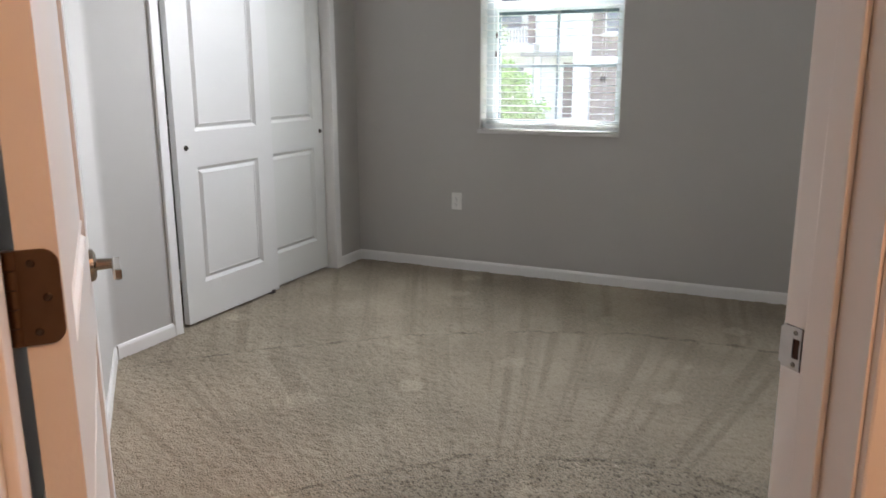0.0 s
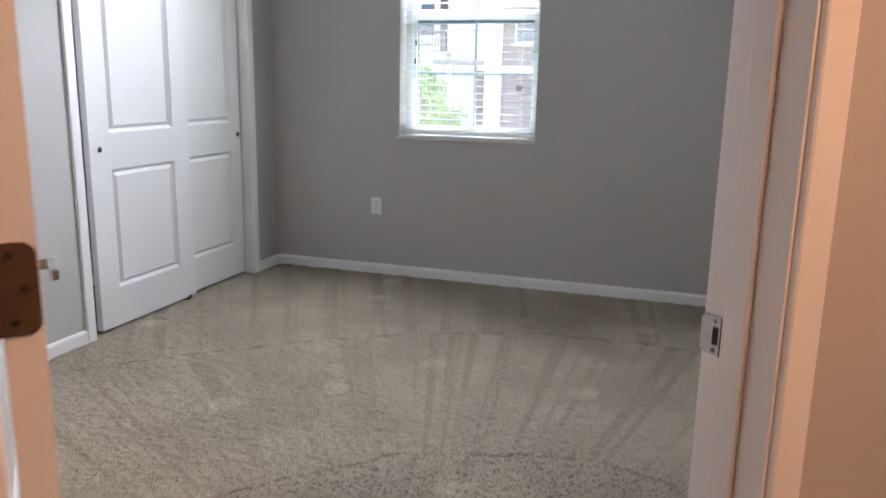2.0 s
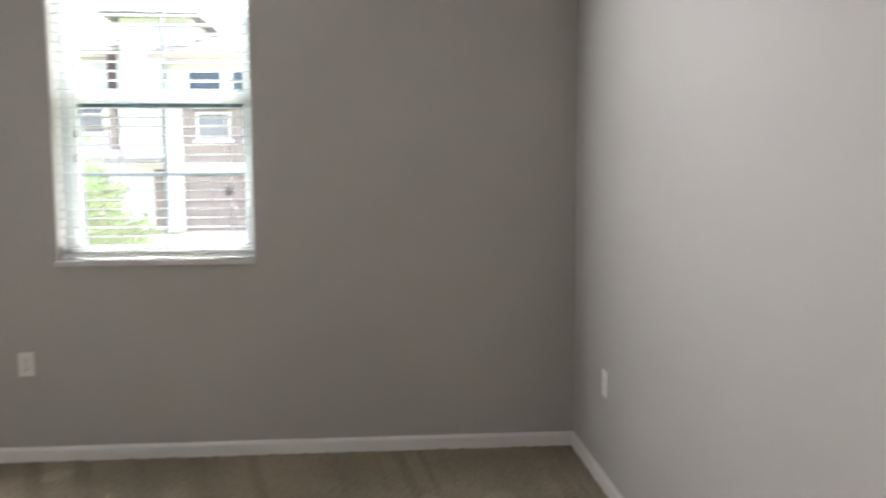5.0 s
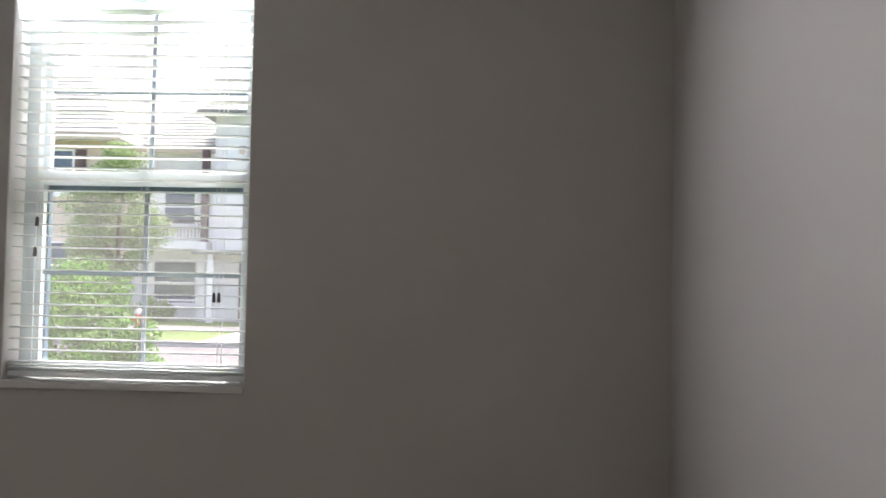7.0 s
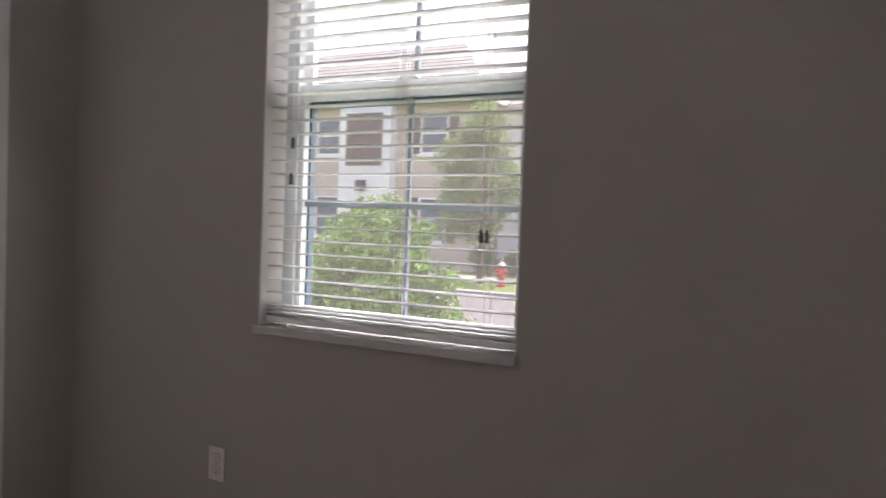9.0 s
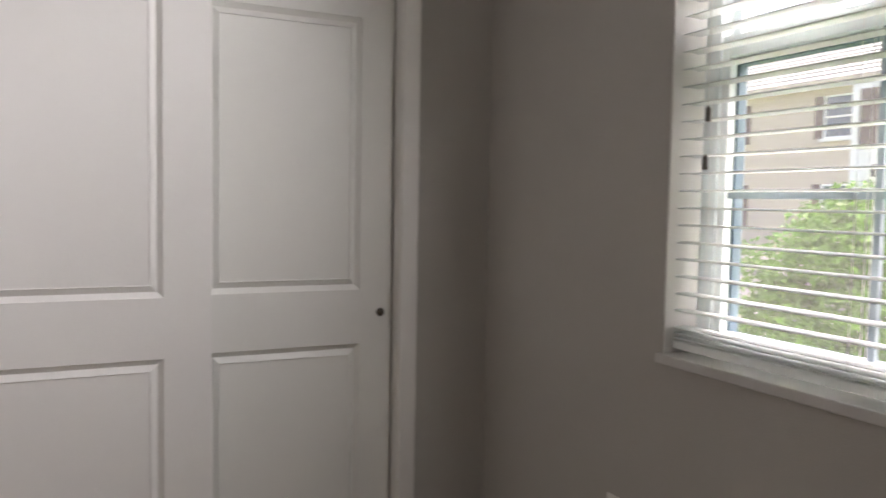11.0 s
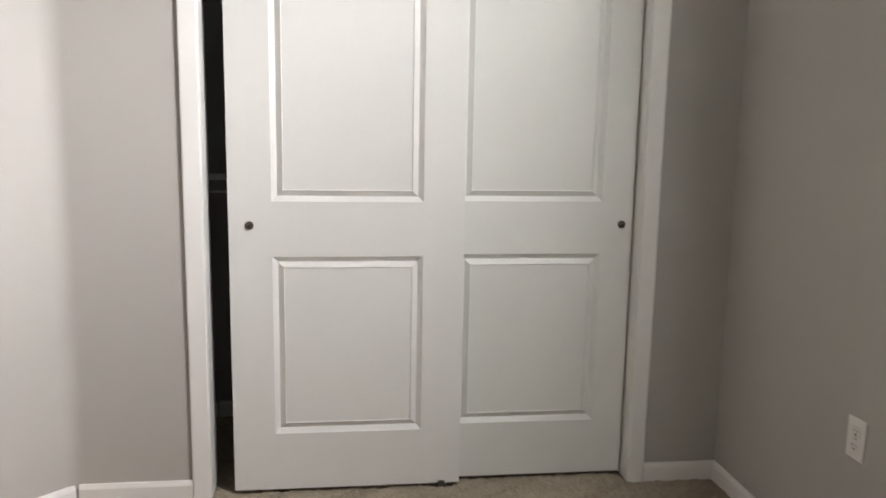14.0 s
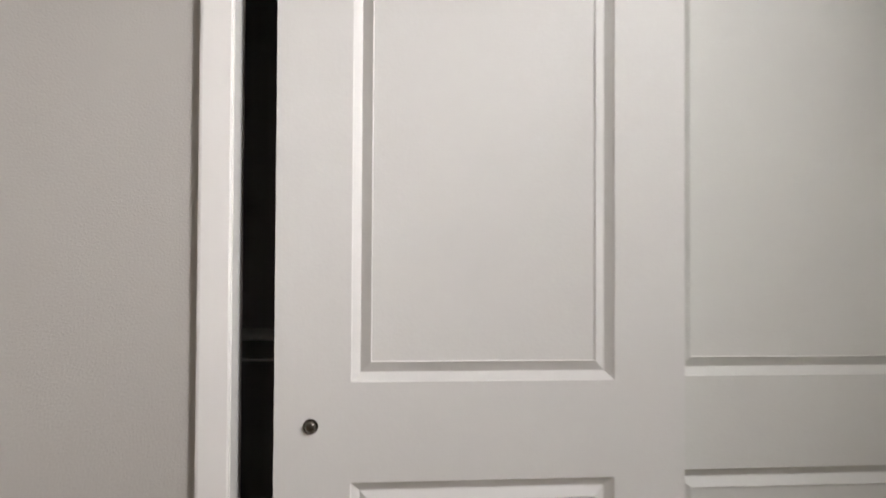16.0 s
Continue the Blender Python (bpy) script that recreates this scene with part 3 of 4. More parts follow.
boxes("window_frame", [((WX0, GY - 0.010, WZ0), (FX0 + 0.020, GY + 0.055, WZ1)), ((FX1 - 0.020, GY - 0.010, WZ0), (WX1, GY + 0.055, WZ1)),
                       ((FX0 + 0.020, GY - 0.010, WZ0), (FX1 - 0.020, GY + 0.055, WZ0 + 0.020)), ((FX0 + 0.020, GY - 0.010, WZ1 - 0.020), (FX1 - 0.020, GY + 0.055, WZ1))], VINYL, win, bevel=0.002)
lower = ring("lower_sash", FX0 + 0.018, FX1 - 0.018, WZ0 + 0.016, 1.690, GY - 0.004, GY + 0.022, 0.026, VINYL, win, bottom=0.043, top=0.050)
upper = ring("upper_sash", FX0 + 0.018, FX1 - 0.018, 1.652, WZ1 - 0.016, GY + 0.026, GY + 0.050, 0.030, VINYL, win, bottom=0.045, top=0.105)
XM = (FX0 + FX1) / 2 + 0.012
for sash, y, z0, z1, zm in ((lower, GY + 0.010, 0.984, 1.640, 1.312), (upper, GY + 0.038, 1.697, 2.30, 2.0)):
    pane = box("pane", (FX0 + 0.042, y - 0.002, z0 - 0.003), (FX1 - 0.042, y + 0.002, z1 + 0.003), GLASS, sash, "clear glass")
    pane.visible_shadow = False
    box("glazing_bar", (XM - 0.0075, y - 0.006, z0), (XM + 0.0075, y + 0.006, z1), GRILLE, sash)
    box("glazing_bar", (FX0 + 0.044, y - 0.0055, zm - 0.0075), (XM - 0.0075, y + 0.0055, zm + 0.0075), GRILLE, sash)
    box("glazing_bar", (XM + 0.0075, y - 0.0055, zm - 0.0075), (FX1 - 0.044, y + 0.0055, zm + 0.0075), GRILLE, sash)
ring("screen_frame", FX0 + 0.019, FX1 - 0.019, 0.950, 1.652, GY + 0.024, GY + 0.052, 0.030, SCREEN, win, "insect screen frame, blue-grey for the shaded sash edges", bevel=0.001)
bm = bmesh.new()
add_box(bm, (FX0 + 0.047, GY + 0.044, 0.978), (FX1 - 0.047, GY + 0.0445, 1.624))
part("insect_screen", bm, screen_material(), win, "fine grey insect screen with added glare haze")
box("sash_lock", (XM - 0.03, GY - 0.016, 1.690), (XM + 0.03, GY + 0.010, 1.703), VINYL, lower, bevel=0.003)
# painted reveals and sill
for side, a, c in (("reveal", (WX0 - 0.001, D + 0.002, WZ0), (WX0 + 0.004, GY - 0.010, WZ1)), ("reveal", (WX1 - 0.004, D + 0.002, WZ0), (WX1 + 0.001, GY - 0.010, WZ1)),
                   ("reveal", (WX0 + 0.004, D + 0.002, WZ1 - 0.004), (WX1 - 0.004, GY - 0.010, WZ1 + 0.001))):
    box(side, a, c, TRIM, win)
bm = bmesh.new()
add_box(bm, (WX0 - 0.010, D - 0.016, 0.901), (WX1 + 0.001, D - 0.0005, 0.926), 0.004, 3)
add_box(bm, (WX0 + 0.001, D - 0.004, 0.9015), (WX1 - 0.001, GY - 0.009, 0.9259), 0.001)
setting(part("window_sill", bm, SILL), "pale polished stone window sill", "window sill")


# ---- blind ----
blind = empty("window_blind", pose(0, 2.238, 0), "white faux-wood horizontal blind, lowered with open slats", "window blind")
BX0, BX1 = WX0 + 0.010, WX1 - 0.008
PITCH, Z_FIRST = 0.0415, 0.990


def slat_mesh(width):
    """A gently crowned slat, 50 mm deep and 2.6 mm thick."""
    bm = bmesh.new()
    top = []
    for k in range(7):
        a = -0.025 + k * 0.05 / 6
        top.append((a, 0.0022 * (1 - (a / 0.025) ** 2)))
    outline = top + [(a, o - 0.0026) for a, o in reversed(top)]
    extrude_profile(bm, outline, (0, 0, 0), (width, 0, 0), ((0, 1, 0), (0, 0, 1)))
    bmesh.ops.recalc_face_normals(bm, faces=bm.faces)
    me = bpy.data.meshes.new("slat")
    bm.to_mesh(me)
    bm.free()
    me.materials.append(SLAT)
    return me


SLAT_MESH = slat_mesh(BX1 - BX0)
rng = random.Random(4)
z, slat_heights = Z_FIRST, []
while z < WZ1 - 0.075:
    ob = new("slat", SLAT_MESH)
    ob.parent = blind
    ob.matrix_local = pose(BX0 + rng.uniform(-0.0015, 0.0015), 0, z, SLAT_TILT + rng.uniform(-1.2, 1.2), rng.uniform(-0.12, 0.12), 0)
    slat_heights.append(z)
    z += PITCH
bm = bmesh.new()
add_box(bm, (BX0, -0.027, 0.9370), (BX1, 0.027, 0.9575), 0.004, 3)
part("bottom_rail", bm, SLAT, blind)
for k in range(2):
    bm = bmesh.new()
    add_box(bm, (BX0, -0.025, 0.9620 + k * 0.0125), (BX1, 0.025, 0.9650 + k * 0.0125), 0.001, 1)
    part("stacked_slat", bm, SLAT, blind)
box("head_rail", (BX0, -0.03, WZ1 - 0.062), (BX1, 0.03, WZ1 - 0.004), SLAT, blind, bevel=0.003)
for x in (BX0 + 0.10, XM + 0.02, BX1 - 0.10):
    for y in (-0.026, 0.026):
        bm = bmesh.new()
        add_cyl(bm, (x, y, 0.945), (x, y, WZ1 - 0.05), 0.0007, n=6)
        part("ladder_cord", bm, CORD, blind)
    bm = bmesh.new()
    add_cyl(bm, (x + 0.006, 0.0, 0.945), (x + 0.006, 0.0, WZ1 - 0.05), 0.0007, n=6)
    part("lift_cord", bm, CORD, blind)


def pull_cord(x, z):
    bm = bmesh.new()
    add_cyl(bm, (x, -0.030, z), (x, -0.030, WZ1 - 0.05), 0.0009, n=6)
    cord = part("pull_cord", bm, CORD, blind)
    bm = bmesh.new()
    add_cyl(bm, (x, -0.030, z - 0.032), (x, -0.030, z - 0.002), 0.0066, 0.0058, 16)
    add_cyl(bm, (x, -0.030, z - 0.002), (x, -0.030, z + 0.003), 0.0058, 0.002, 16)
    part("tassel", bm, TASSEL, cord, "dark tassel")


pull_cord(0.998, 1.512)
pull_cord(0.994, 1.402)
pull_cord(1.653, 1.250)
pull_cord(1.671, 1.250)

# hall ceiling light
lamp = empty("ceiling_light", HALL @ pose(3.95, 1.2, H), "round flush hall ceiling light, switched on", "ceiling light")
bm = bmesh.new()
add_cyl(bm, (0, 0, -0.03), (0, 0, 0), 0.17, 0.18, 40)
part("base", bm, NICKEL, lamp)
bm = bmesh.new()
add_cyl(bm, (0, 0, -0.085), (0, 0, -0.03), 0.10, 0.16, 40)
part("diffuser", bm, glow("lamp_glass", (1.0, 0.6, 0.3), 6.0), lamp, "glowing glass bowl")

# ---- outdoors ----
GZ = -0.45
GRASS = mat("lawn", (0.10, 0.16, 0.035), 0.9, var=0.25, scale=1.5, grain=0.35, grain_scale=60, bump=0.03, bump_scale=50)
ROAD = mat("asphalt", (0.075, 0.075, 0.078), 0.9, var=0.12, scale=1.0, grain=0.15, grain_scale=150)
KERB = mat("kerb_concrete", (0.32, 0.31, 0.29), 0.85, var=0.12, scale=3)
WHITE_STUCCO = mat("white_stucco", (0.85, 0.84, 0.82), 0.85, var=0.05, scale=2, bump=0.003, bump_scale=60)
CREAM = mat("cream_siding", (0.58, 0.49, 0.40), 0.8, var=0.06, scale=2)
BROWN = mat("brown_siding", (0.175, 0.135, 0.125), 0.75, var=0.1, scale=2)
SHUT = mat("shutter_paint", (0.13, 0.085, 0.08), 0.6, var=0.1, scale=4)
ROOF = mat("roof_shingle", (0.23, 0.236, 0.225), 0.9, var=0.2, scale=2.5, grain=0.2, grain_scale=20)
DARK_GLASS = mat("facade_glass", (0.10, 0.13, 0.17), 0.08, var=0.2, scale=1.0, spec=0.8)
RAIL = mat("dark_railing", (0.05, 0.05, 0.05), 0.5, 0.6)
BARK = mat("bark", (0.13, 0.10, 0.075), 0.9, var=0.25, scale=12, bump=0.01, bump_scale=40)
RED = mat("hydrant_red", (0.55, 0.055, 0.04), 0.45, var=0.12, scale=8)
CAP = mat("hydrant_white", (0.75, 0.73, 0.70), 0.5)


def leaf_mat(name, color, thinness=0.45):
    m = mat(name, color, 0.55, var=0.25, scale=3, island=0.35)
    nt = m.node_tree
    b = nt.nodes["Principled BSDF"]
    thin, mix = nt.nodes.new("ShaderNodeBsdfTranslucent"), nt.nodes.new("ShaderNodeMixShader")
    mix.inputs[0].default_value = thinness
    nt.links.new(b.inputs["Base Color"].links[0].from_socket, thin.inputs["Color"])
    nt.links.new(b.outputs[0], mix.inputs[1])
    nt.links.new(thin.outputs[0], mix.inputs[2])
    nt.links.new(mix.outputs[0], nt.nodes["Material Output"].inputs["Surface"])
    return m


LEAF_SHRUB = leaf_mat("shrub_leaf", (0.085, 0.19, 0.03), 0.3)
LEAF_TREE = leaf_mat("tree_leaf", (0.21, 0.29, 0.13))
FLOWER = mat("blossom", (0.75, 0.74, 0.68), 0.6)

bm = bmesh.new()
bmesh.ops.create_grid(bm, x_segments=2, y_segments=2, size=900)
bmesh.ops.translate(bm, verts=bm.verts, vec=(0, 0, GZ))
setting(part("ground", bm, GRASS), "mown green lawn", "lawn")
setting(boxes("house_wall", [((-0.9, Y1 + 0.002, GZ - 0.1), (WX0 - 0.02, Y1 + 0.03, 2.9)), ((WX1 + 0.02, Y1 + 0.002, GZ - 0.1), (5.2, Y1 + 0.03, 2.9)),
                             ((WX0 - 0.02, Y1 + 0.002, GZ - 0.1), (WX1 + 0.02, Y1 + 0.03, WZ0 - 0.02)), ((WX0 - 0.02, Y1 + 0.002, WZ1 + 0.02), (WX1 + 0.02, Y1 + 0.03, 2.9))], WHITE_STUCCO),
        "white stucco outer wall", "outer wall")
# street with kerbs, running past and bending off between the houses
setting(box("road", (-60, 9.5, GZ - 0.1), (60, 16.8, GZ + 0.012), ROAD), "pale asphalt street", "road")
setting(box("driveway", (-4.0, 17.02, GZ - 0.1), (4.5, 24.6, GZ + 0.02), KERB), "concrete driveway before the garages", "driveway")
for y in (9.3, 16.8):
    setting(box("kerb", (-60, y, GZ - 0.1), (60, y + 0.2, GZ + 0.13), KERB, bevel=0.02), "concrete kerb", "kerb")
setting(box("pavement", (-60, 21.6, GZ - 0.1), (-4.02, 22.9, GZ + 0.03), KERB), "concrete pavement", "pavement")


def facade_window(parent, x0, x1, z0, z1, y, shutters=True, arch=False):
    w = ring("window", x0, x1, z0, z1, y - 0.06, y + 0.02, 0.06, WHITE_STUCCO, parent, "white framed window", bevel=0)
    box("pane", (x0 + 0.06, y - 0.01, z0 + 0.06), (x1 - 0.06, y + 0.02, z1 - 0.06), DARK_GLASS, w)
    box("glazing_bar", (x0 + 0.06, y - 0.04, (z0 + z1) / 2 - 0.03), (x1 - 0.06, y - 0.011, (z0 + z1) / 2 + 0.03), WHITE_STUCCO, w)
    box("sill", (x0 - 0.1, y - 0.14, z0 - 0.1), (x1 + 0.1, y + 0.01, z0), WHITE_STUCCO, w)
    if shutters:
        for a in (x0 - 0.38, x1 + 0.02):
            boxes("shutter", [((a, y - 0.05, z0), (a + 0.36, y, z1))] + [((a + 0.04, y - 0.065, z0 + 0.08 + k * 0.16), (a + 0.32, y - 0.05, z0 + 0.18 + k * 0.16)) for k in range(int((z1 - z0 - 0.2) / 0.16))],
                  SHUT, w, "dark louvred shutter")


def siding(parent, x0, x1, z0, z1, y, material, pitch=0.2):
    """Lapped boards on a facade, one mesh."""
    bm = bmesh.new()
    z = z0
    while z < z1 - 0.02:
        top = min(z + pitch, z1)
        vs = [bm.verts.new(p) for p in ((x0, y - 0.035, z), (x1, y - 0.035, z), (x1, y - 0.01, top), (x0, y - 0.01, top), (x0, y, z), (x1, y, z))]
        bm.faces.new(vs[:4])
        bm.faces.new((vs[0], vs[4], vs[5], vs[1]))
        z += pitch
    return tagged(part("siding", bm, material, parent), kind="stuff")


def roof(parent, x0, x1, y0, y1, z0, rise, hip=2.0, over=0.5):
    """Hipped roof with eaves and courses of shingles as steps."""
    bm = bmesh.new()
    n = 14
    prev = None
    x0, x1, y0, y1 = x0 - over, x1 + over, y0 - over, y1 + over
    ym = (y0 + y1) / 2
    for k in range(n + 1):
        f = k / n
        for lift in (0.0, 0.03):
            hh = z0 + rise * f + lift
            e = (x0 + hip * f, x1 - hip * f, y0 + (ym - y0) * f * 0.98, y1 - (y1 - ym) * f * 0.98)
            cur = [bm.verts.new(p) for p in ((e[0], e[2], hh), (e[1], e[2], hh), (e[1], e[3], hh), (e[0], e[3], hh))]
            if prev:
                for j in range(4):
                    bm.faces.new((prev[j], prev[(j + 1) % 4], cur[(j + 1) % 4], cur[j]))
            prev = cur
    bm.faces.new(prev)
    r = part("roof", bm, ROOF, parent, "grey-brown shingle roof")
    box("fascia", (x0, y0 - 0.02, z0 - 0.22), (x1, y0 + 0.1, z0 + 0.005), CREAM, r)
    box("soffit", (x0, y0 + 0.1, z0 - 0.2), (x1, y1, z0 + 0.004), WHITE_STUCCO, r)


def cream_house():
    """Two-storey cream house with shuttered windows and a white entrance bay."""
    h = empty("house", pose(0, 0, 0), "two-storey cream house with dark shutters and shingle roof", "house")
    y = 25.0
    box("wall", (-24.0, y, GZ - 0.2), (-9.6, y + 9, 5.75), CREAM, h)
    siding(h, -24.0, -9.6, GZ, 5.75, y, CREAM)
    roof(h, -24.0, -9.6, y, y + 9, 5.75, 3.0, hip=3.5)
    for x0 in (-21.6, -16.75, -12.0):
        facade_window(h, x0, x0 + 1.15, 3.75, 5.25, y - 0.03)
        facade_window(h, x0, x0 + 1.15, 0.55, 2.15, y - 0.03)
    bay = box("entrance_bay", (-15.35, y - 0.5, GZ), (-13.05, y, 5.6), WHITE_STUCCO, h, "white rendered entrance bay")
    boxes("shutter", [((-15.0, y - 0.56, 3.3), (-13.4, y - 0.5, 5.25))] + [((-14.95, y - 0.585, 3.36 + k * 0.15), (-13.45, y - 0.56, 3.44 + k * 0.15)) for k in range(12)], SHUT, bay, "dark louvred panel")
    box("door", (-14.7, y - 0.55, GZ + 0.1), (-13.7, y - 0.5, 1.7), SHUT, bay)
    lamp = box("wall_lamp", (-14.45, y - 0.7, 2.35), (-14.05, y - 0.5, 2.75), RAIL, bay, "black wall lantern", bevel=0.04)


def porch_house():
    """White house: a wing with a balcony, and a taller plain block with a flat eave and a small porch roof."""
    h = empty("house", pose(0, 0, 0), "white two-storey house with a railed balcony and porch", "house")
    y = 25.6
    box("wall", (-9.5, y + 0.9, GZ - 0.2), (-6.3, y + 9, 5.6), WHITE_STUCCO, h)
    roof(h, -9.5, -6.0, y + 0.9, y + 9, 5.6, 2.4, hip=1.6, over=0.4)
    facade_window(h, -8.4, -7.2, 2.85, 4.15, y + 0.88, False)
    facade_window(h, -8.7, -7.1, 0.05, 1.6, y + 0.88, False)
    box("balcony_floor", (-8.9, y - 0.1, 2.0), (-6.5, y + 0.9, 2.25), WHITE_STUCCO, h)
    box("post", (-6.72, y - 0.08, 2.25), (-6.5, y + 0.14, 5.4), SHUT, h, "dark square post")
    box("post", (-6.75, y - 0.1, GZ), (-6.5, y + 0.15, 2.0), WHITE_STUCCO, h, "white square post")
    rail = box("railing", (-8.9, y - 0.06, 2.92), (-6.72, y, 2.98), RAIL, h, "dark metal balcony railing")
    for k in range(18):
        box("baluster", (-8.85 + k * 0.12, y - 0.04, 2.25), (-8.83 + k * 0.12, y - 0.02, 2.92), RAIL, rail)
    low = box("railing", (-8.9, y - 0.06, 0.22), (-6.75, y, 0.28), WHITE_STUCCO, h, "white porch railing")
    for k in range(18):
        box("baluster", (-8.85 + k * 0.12, y - 0.04, GZ), (-8.82 + k * 0.12, y - 0.01, 0.22), WHITE_STUCCO, low)
    block = box("block", (-6.3, y, GZ - 0.2), (-4.0, y + 9, 6.6), WHITE_STUCCO, h, "tall white rendered block")
    box("eave", (-6.8, y - 0.5, 6.6), (-3.6, y + 9.4, 6.70), ROOF, block)
    box("porch_roof", (-6.7, y - 0.9, 1.82), (-4.5, y, 1.95), ROOF, block)
    box("porch_door", (-5.35, y - 0.05, GZ + 0.1), (-4.85, y, 1.6), SHUT, block)
    box("post", (-6.2, y - 0.8, GZ), (-6.0, y - 0.6, 1.82), WHITE_STUCCO, block)


def garage_house():
    """Townhouse with brown boarding over a panelled garage door and white piers."""
    h = empty("house", pose(-0.45, 0, 0), "townhouse with brown boarding over a red-brown garage door", "house")
    y = 25.0
    box("wall", (-3.95, y, GZ - 0.2), (5.0, y + 10, 5.3), BROWN, h)
    siding(h, -3.75, 1.6, 1.8, 3.75, y, BROWN, 0.22)
    box("pier", (-4.3, y - 0.35, GZ), (-3.75, y, 3.9), WHITE_STUCCO, h, "white rendered pier")
    box("pier", (-0.05, y - 0.35, GZ), (0.7, y, 5.2), WHITE_STUCCO, h, "white rendered pier")
    box("band", (-3.75, y - 0.25, 1.5), (-0.05, y, 1.78), WHITE_STUCCO, h)
    box("band", (-3.95, y - 0.2, 3.75), (-0.05, y, 5.2), WHITE_STUCCO, h)
    gd = box("garage_door", (-3.7, y - 0.06, GZ), (-0.2, y - 0.01, 1.48), SHUT, h, "dark red-brown panelled garage door")
    for r in range(4):
        for c in range(4):
            box("panel", (-3.62 + c * 0.86, y - 0.085, GZ + 0.06 + r * 0.48), (-2.87 + c * 0.86, y - 0.06, GZ + 0.44 + r * 0.48), BROWN, gd)
    facade_window(h, -3.3, -2.2, 2.55, 3.45, y - 0.03, False)
    facade_window(h, -1.7, -0.5, 2.55, 3.45, y - 0.03, False)
    facade_window(h, -3.5, -2.4, 4.0, 4.85, y - 0.2, False)
    facade_window(h, -2.1, -1.0, 4.0, 4.85, y - 0.2, False)
    roof(h, -4.1, 5.0, y - 0.3, y + 10, 5.3, 1.8, hip=3.0)


cream_house()
porch_house()
garage_house()


def add_leaves(bm, lumps, count, size, rng):
    """Folded leaves scattered through the shells of uneven lumps (centre, radius)."""
    weights = [r * r for _, r in lumps]
    for _ in range(count):
        c, r = rng.choices(lumps, weights)[0]
        d = Vector((rng.gauss(0, 1), rng.gauss(0, 1), rng.gauss(0, 1))).normalized()
        p = Vector(c) + d * r * rng.uniform(0.45, 1.12)
        n = (d + Vector((rng.gauss(0, 0.6), rng.gauss(0, 0.6), rng.gauss(0, 0.6)))).normalized()
        a = n.orthogonal().normalized()
        a = Matrix.Rotation(rng.uniform(0, 6.28), 3, n) @ a
        b = n.cross(a)
        s = size * rng.uniform(0.6, 1.3)
        tip, tail = p + a * s, p - a * s
        l, q = p + b * s * 0.45 + n * s * 0.18, p - b * s * 0.45 + n * s * 0.18
        vs = [bm.verts.new(v) for v in (tail, l, tip, q)]
        bm.faces.new((vs[0], vs[1], vs[2]))
        bm.faces.new((vs[0], vs[2], vs[3]))


def plant(name, label, category, base, lumps, count, size, leaf_material, trunk, seed, flowers=0):
    rng = random.Random(seed)
    thing = empty(name, pose(*base), label, category)
    bm = bmesh.new()
    for p, q, r1, r2 in trunk:
        add_cyl(bm, p, q, r1, r2, 9)
    part("trunk", bm, BARK, thing)
    bm = bmesh.new()
    add_leaves(bm, lumps, count, size, rng)
    me_part = part("crown", bm, leaf_material, thing)
    if flowers:
        bm = bmesh.new()
        add_leaves(bm, lumps, flowers, size * 0.8, rng)
        part("blossoms", bm, FLOWER, thing, "small white blossoms")
    return thing


def lumps_in(rng, n, rx, ry, z0, z1, r0, r1, narrow=0.5):
    out = []
    for _ in range(n):
        f = rng.random()
        k = math.sqrt(max(0.05, 1 - (2 * f - 0.8) ** 2 * narrow))
        a, d = rng.uniform(0, 6.28), math.sqrt(rng.random())
        out.append(((rx * k * d * math.cos(a), ry * k * d * math.sin(a), z0 + (z1 - z0) * f), rng.uniform(r0, r1)))
    return out


def dome_lumps(rng, n, rx, ry, height, r0, r1):
    """Lumps over a rounded, uneven dome that is widest a third of the way up."""
    out = []
    for _ in range(n):
        f = rng.random() ** 0.8
        k = math.sqrt(max(0.02, 1 - max(0.0, (f - 0.3) / 0.7) ** 2)) * (0.85 + 0.15 * min(1, f / 0.3))
        a, d = rng.uniform(0, 6.28), rng.uniform(0.35, 1.0)
        out.append(((rx * k * d * math.cos(a), ry * k * d * math.sin(a), 0.12 + (height - 0.12) * f + rng.uniform(-0.05, 0.05)), rng.uniform(r0, r1)))
    return out


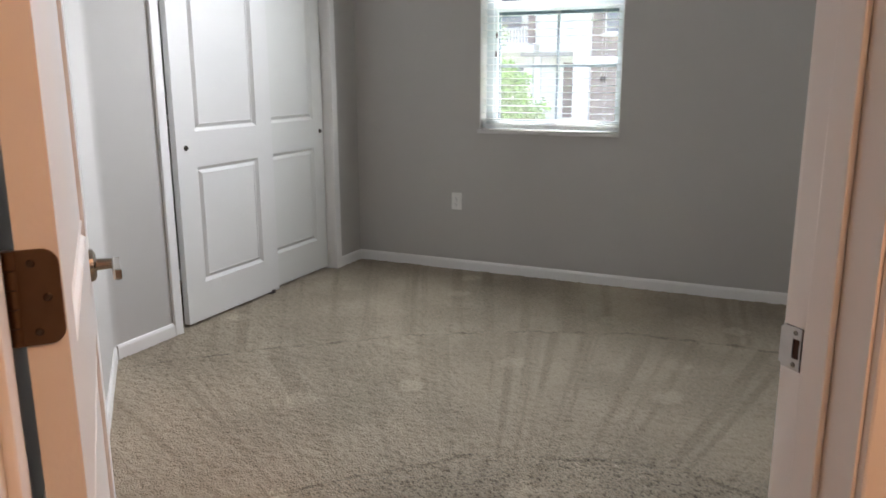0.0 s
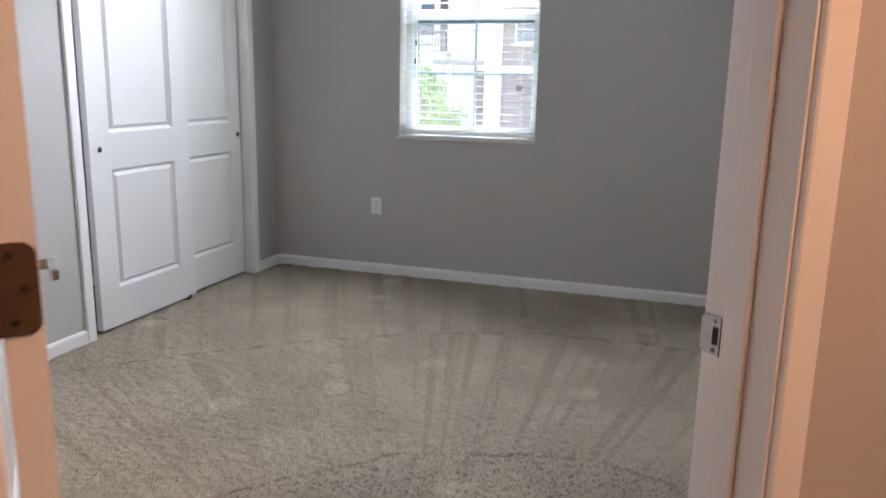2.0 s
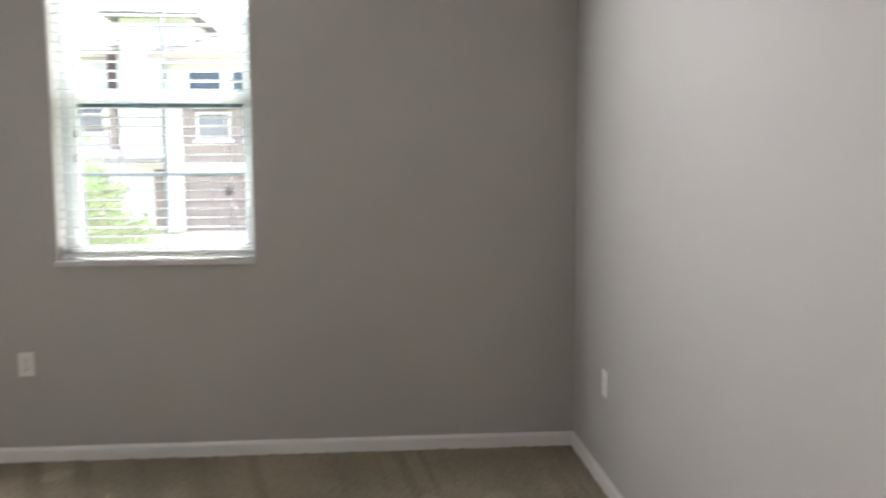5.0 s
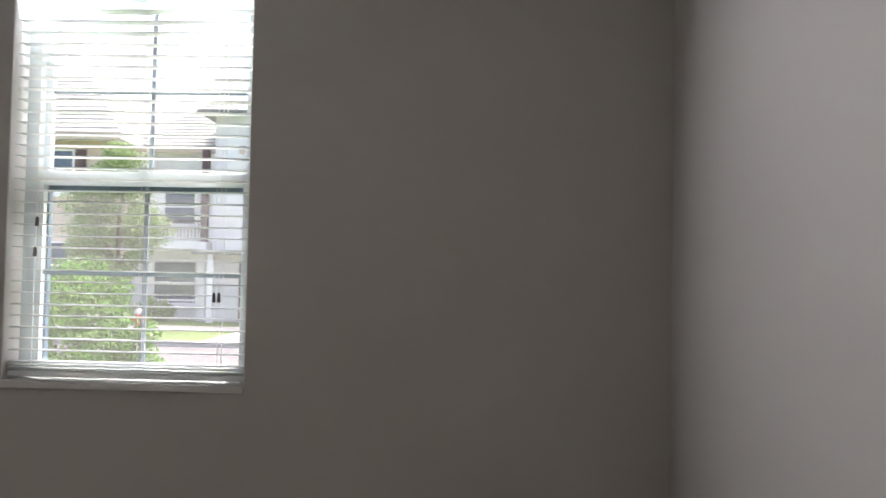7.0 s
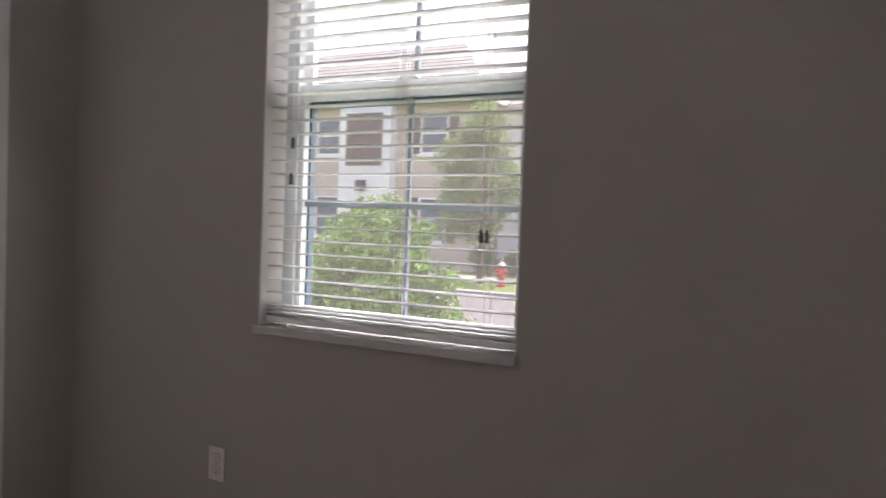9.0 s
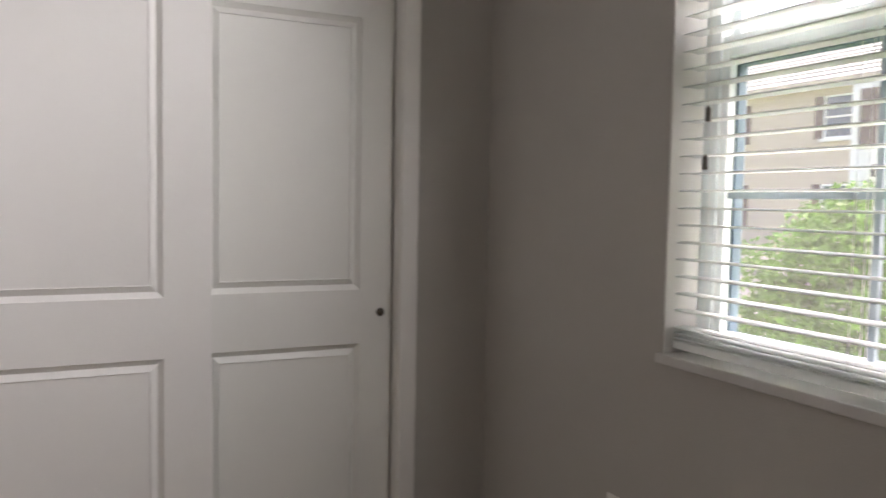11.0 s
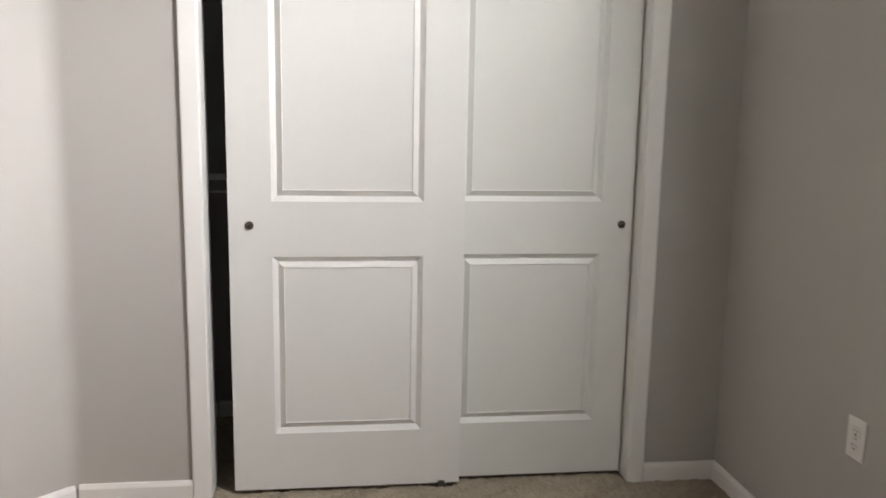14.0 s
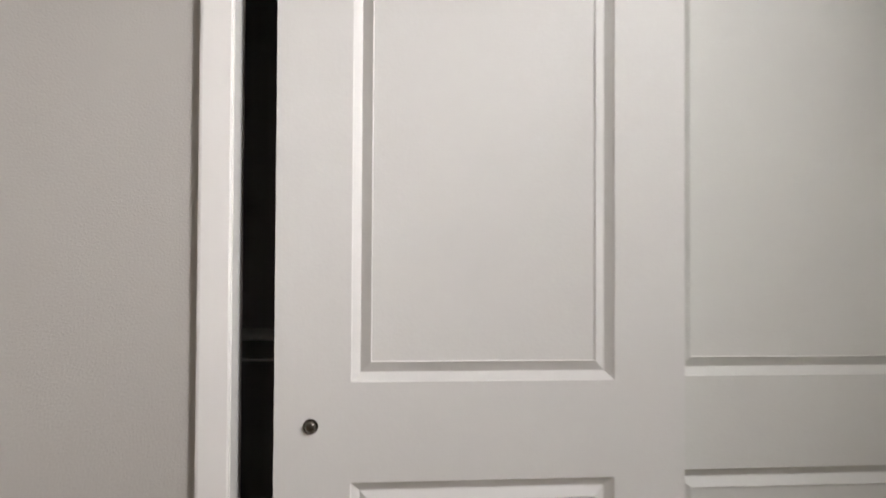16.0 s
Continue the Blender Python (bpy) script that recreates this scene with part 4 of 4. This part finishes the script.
rng = random.Random(11)
plant("shrub", "leafy green shrub with white blossoms under the window", "shrub", (0.56, 3.32, GZ), dome_lumps(rng, 120, 0.52, 0.38, 1.745, 0.07, 0.14),
      34000, 0.0185, LEAF_SHRUB, [((0, 0, 0), (0.1, 0, 0.9), 0.03, 0.02), ((0, 0, 0), (-0.25, 0.1, 0.9), 0.025, 0.015), ((0, 0, 0), (0.3, -0.1, 0.8), 0.025, 0.015)], 5, 500)
for k, (x, y, w, h) in enumerate(((-7.9, 24.6, 0.75, 0.75), (-9.0, 24.4, 0.6, 0.9))):
    plant("hedge", "low clipped green hedge before the porch", "hedge", (x, y, GZ), dome_lumps(random.Random(20 + k), 30, w, 0.35, h, 0.12, 0.2),
          2600, 0.05, LEAF_TREE, [((0, 0, 0), (0.05, 0, 0.4), 0.03, 0.02)], 30 + k)
rng = random.Random(12)
plant("tree", "young green street tree in the lawn", "tree", (-7.25, 20.5, GZ), lumps_in(rng, 60, 1.25, 1.05, 1.45, 5.0, 0.22, 0.48, 0.7),
      20000, 0.055, LEAF_TREE, [((0, 0, 0), (0.05, 0, 1.6), 0.10, 0.075), ((0.05, 0, 1.6), (0, 0.1, 3.4), 0.075, 0.04), ((0.05, 0, 1.7), (0.8, 0.2, 3.2), 0.045, 0.02), ((0.05, 0, 1.8), (-0.75, -0.1, 3.3), 0.045, 0.02),
                               ((0, 0.1, 3.3), (0.3, 0, 4.6), 0.04, 0.015), ((0.05, 0, 2.2), (0.1, 0.8, 3.5), 0.035, 0.015)], 6)


def hydrant(m):
    thing = empty("fire_hydrant", m, "red fire hydrant with a white top on the lawn", "fire hydrant")
    bm = bmesh.new()
    add_cyl(bm, (0, 0, 0), (0, 0, 0.05), 0.15, 0.15, 20)
    add_cyl(bm, (0, 0, 0.05), (0, 0, 0.50), 0.10, 0.095, 20)
    add_cyl(bm, (0, 0, 0.48), (0, 0, 0.53), 0.135, 0.135, 20)
    part("barrel", bm, RED, thing)
    bm = bmesh.new()
    bmesh.ops.create_uvsphere(bm, u_segments=18, v_segments=10, radius=0.12, matrix=pose(0, 0, 0.56))
    add_cyl(bm, (0, 0, 0.66), (0, 0, 0.75), 0.03, 0.025, 8)
    part("bonnet", bm, CAP, thing, "white domed bonnet")
    for d in ((0.19, 0, 0), (-0.19, 0, 0), (0, -0.2, 0)):
        bm = bmesh.new()
        add_cyl(bm, (0, 0, 0.40), (d[0], d[1], 0.40), 0.055, 0.06, 14)
        part("nozzle", bm, RED, thing)


hydrant(pose(-6.33, 20.0, GZ))
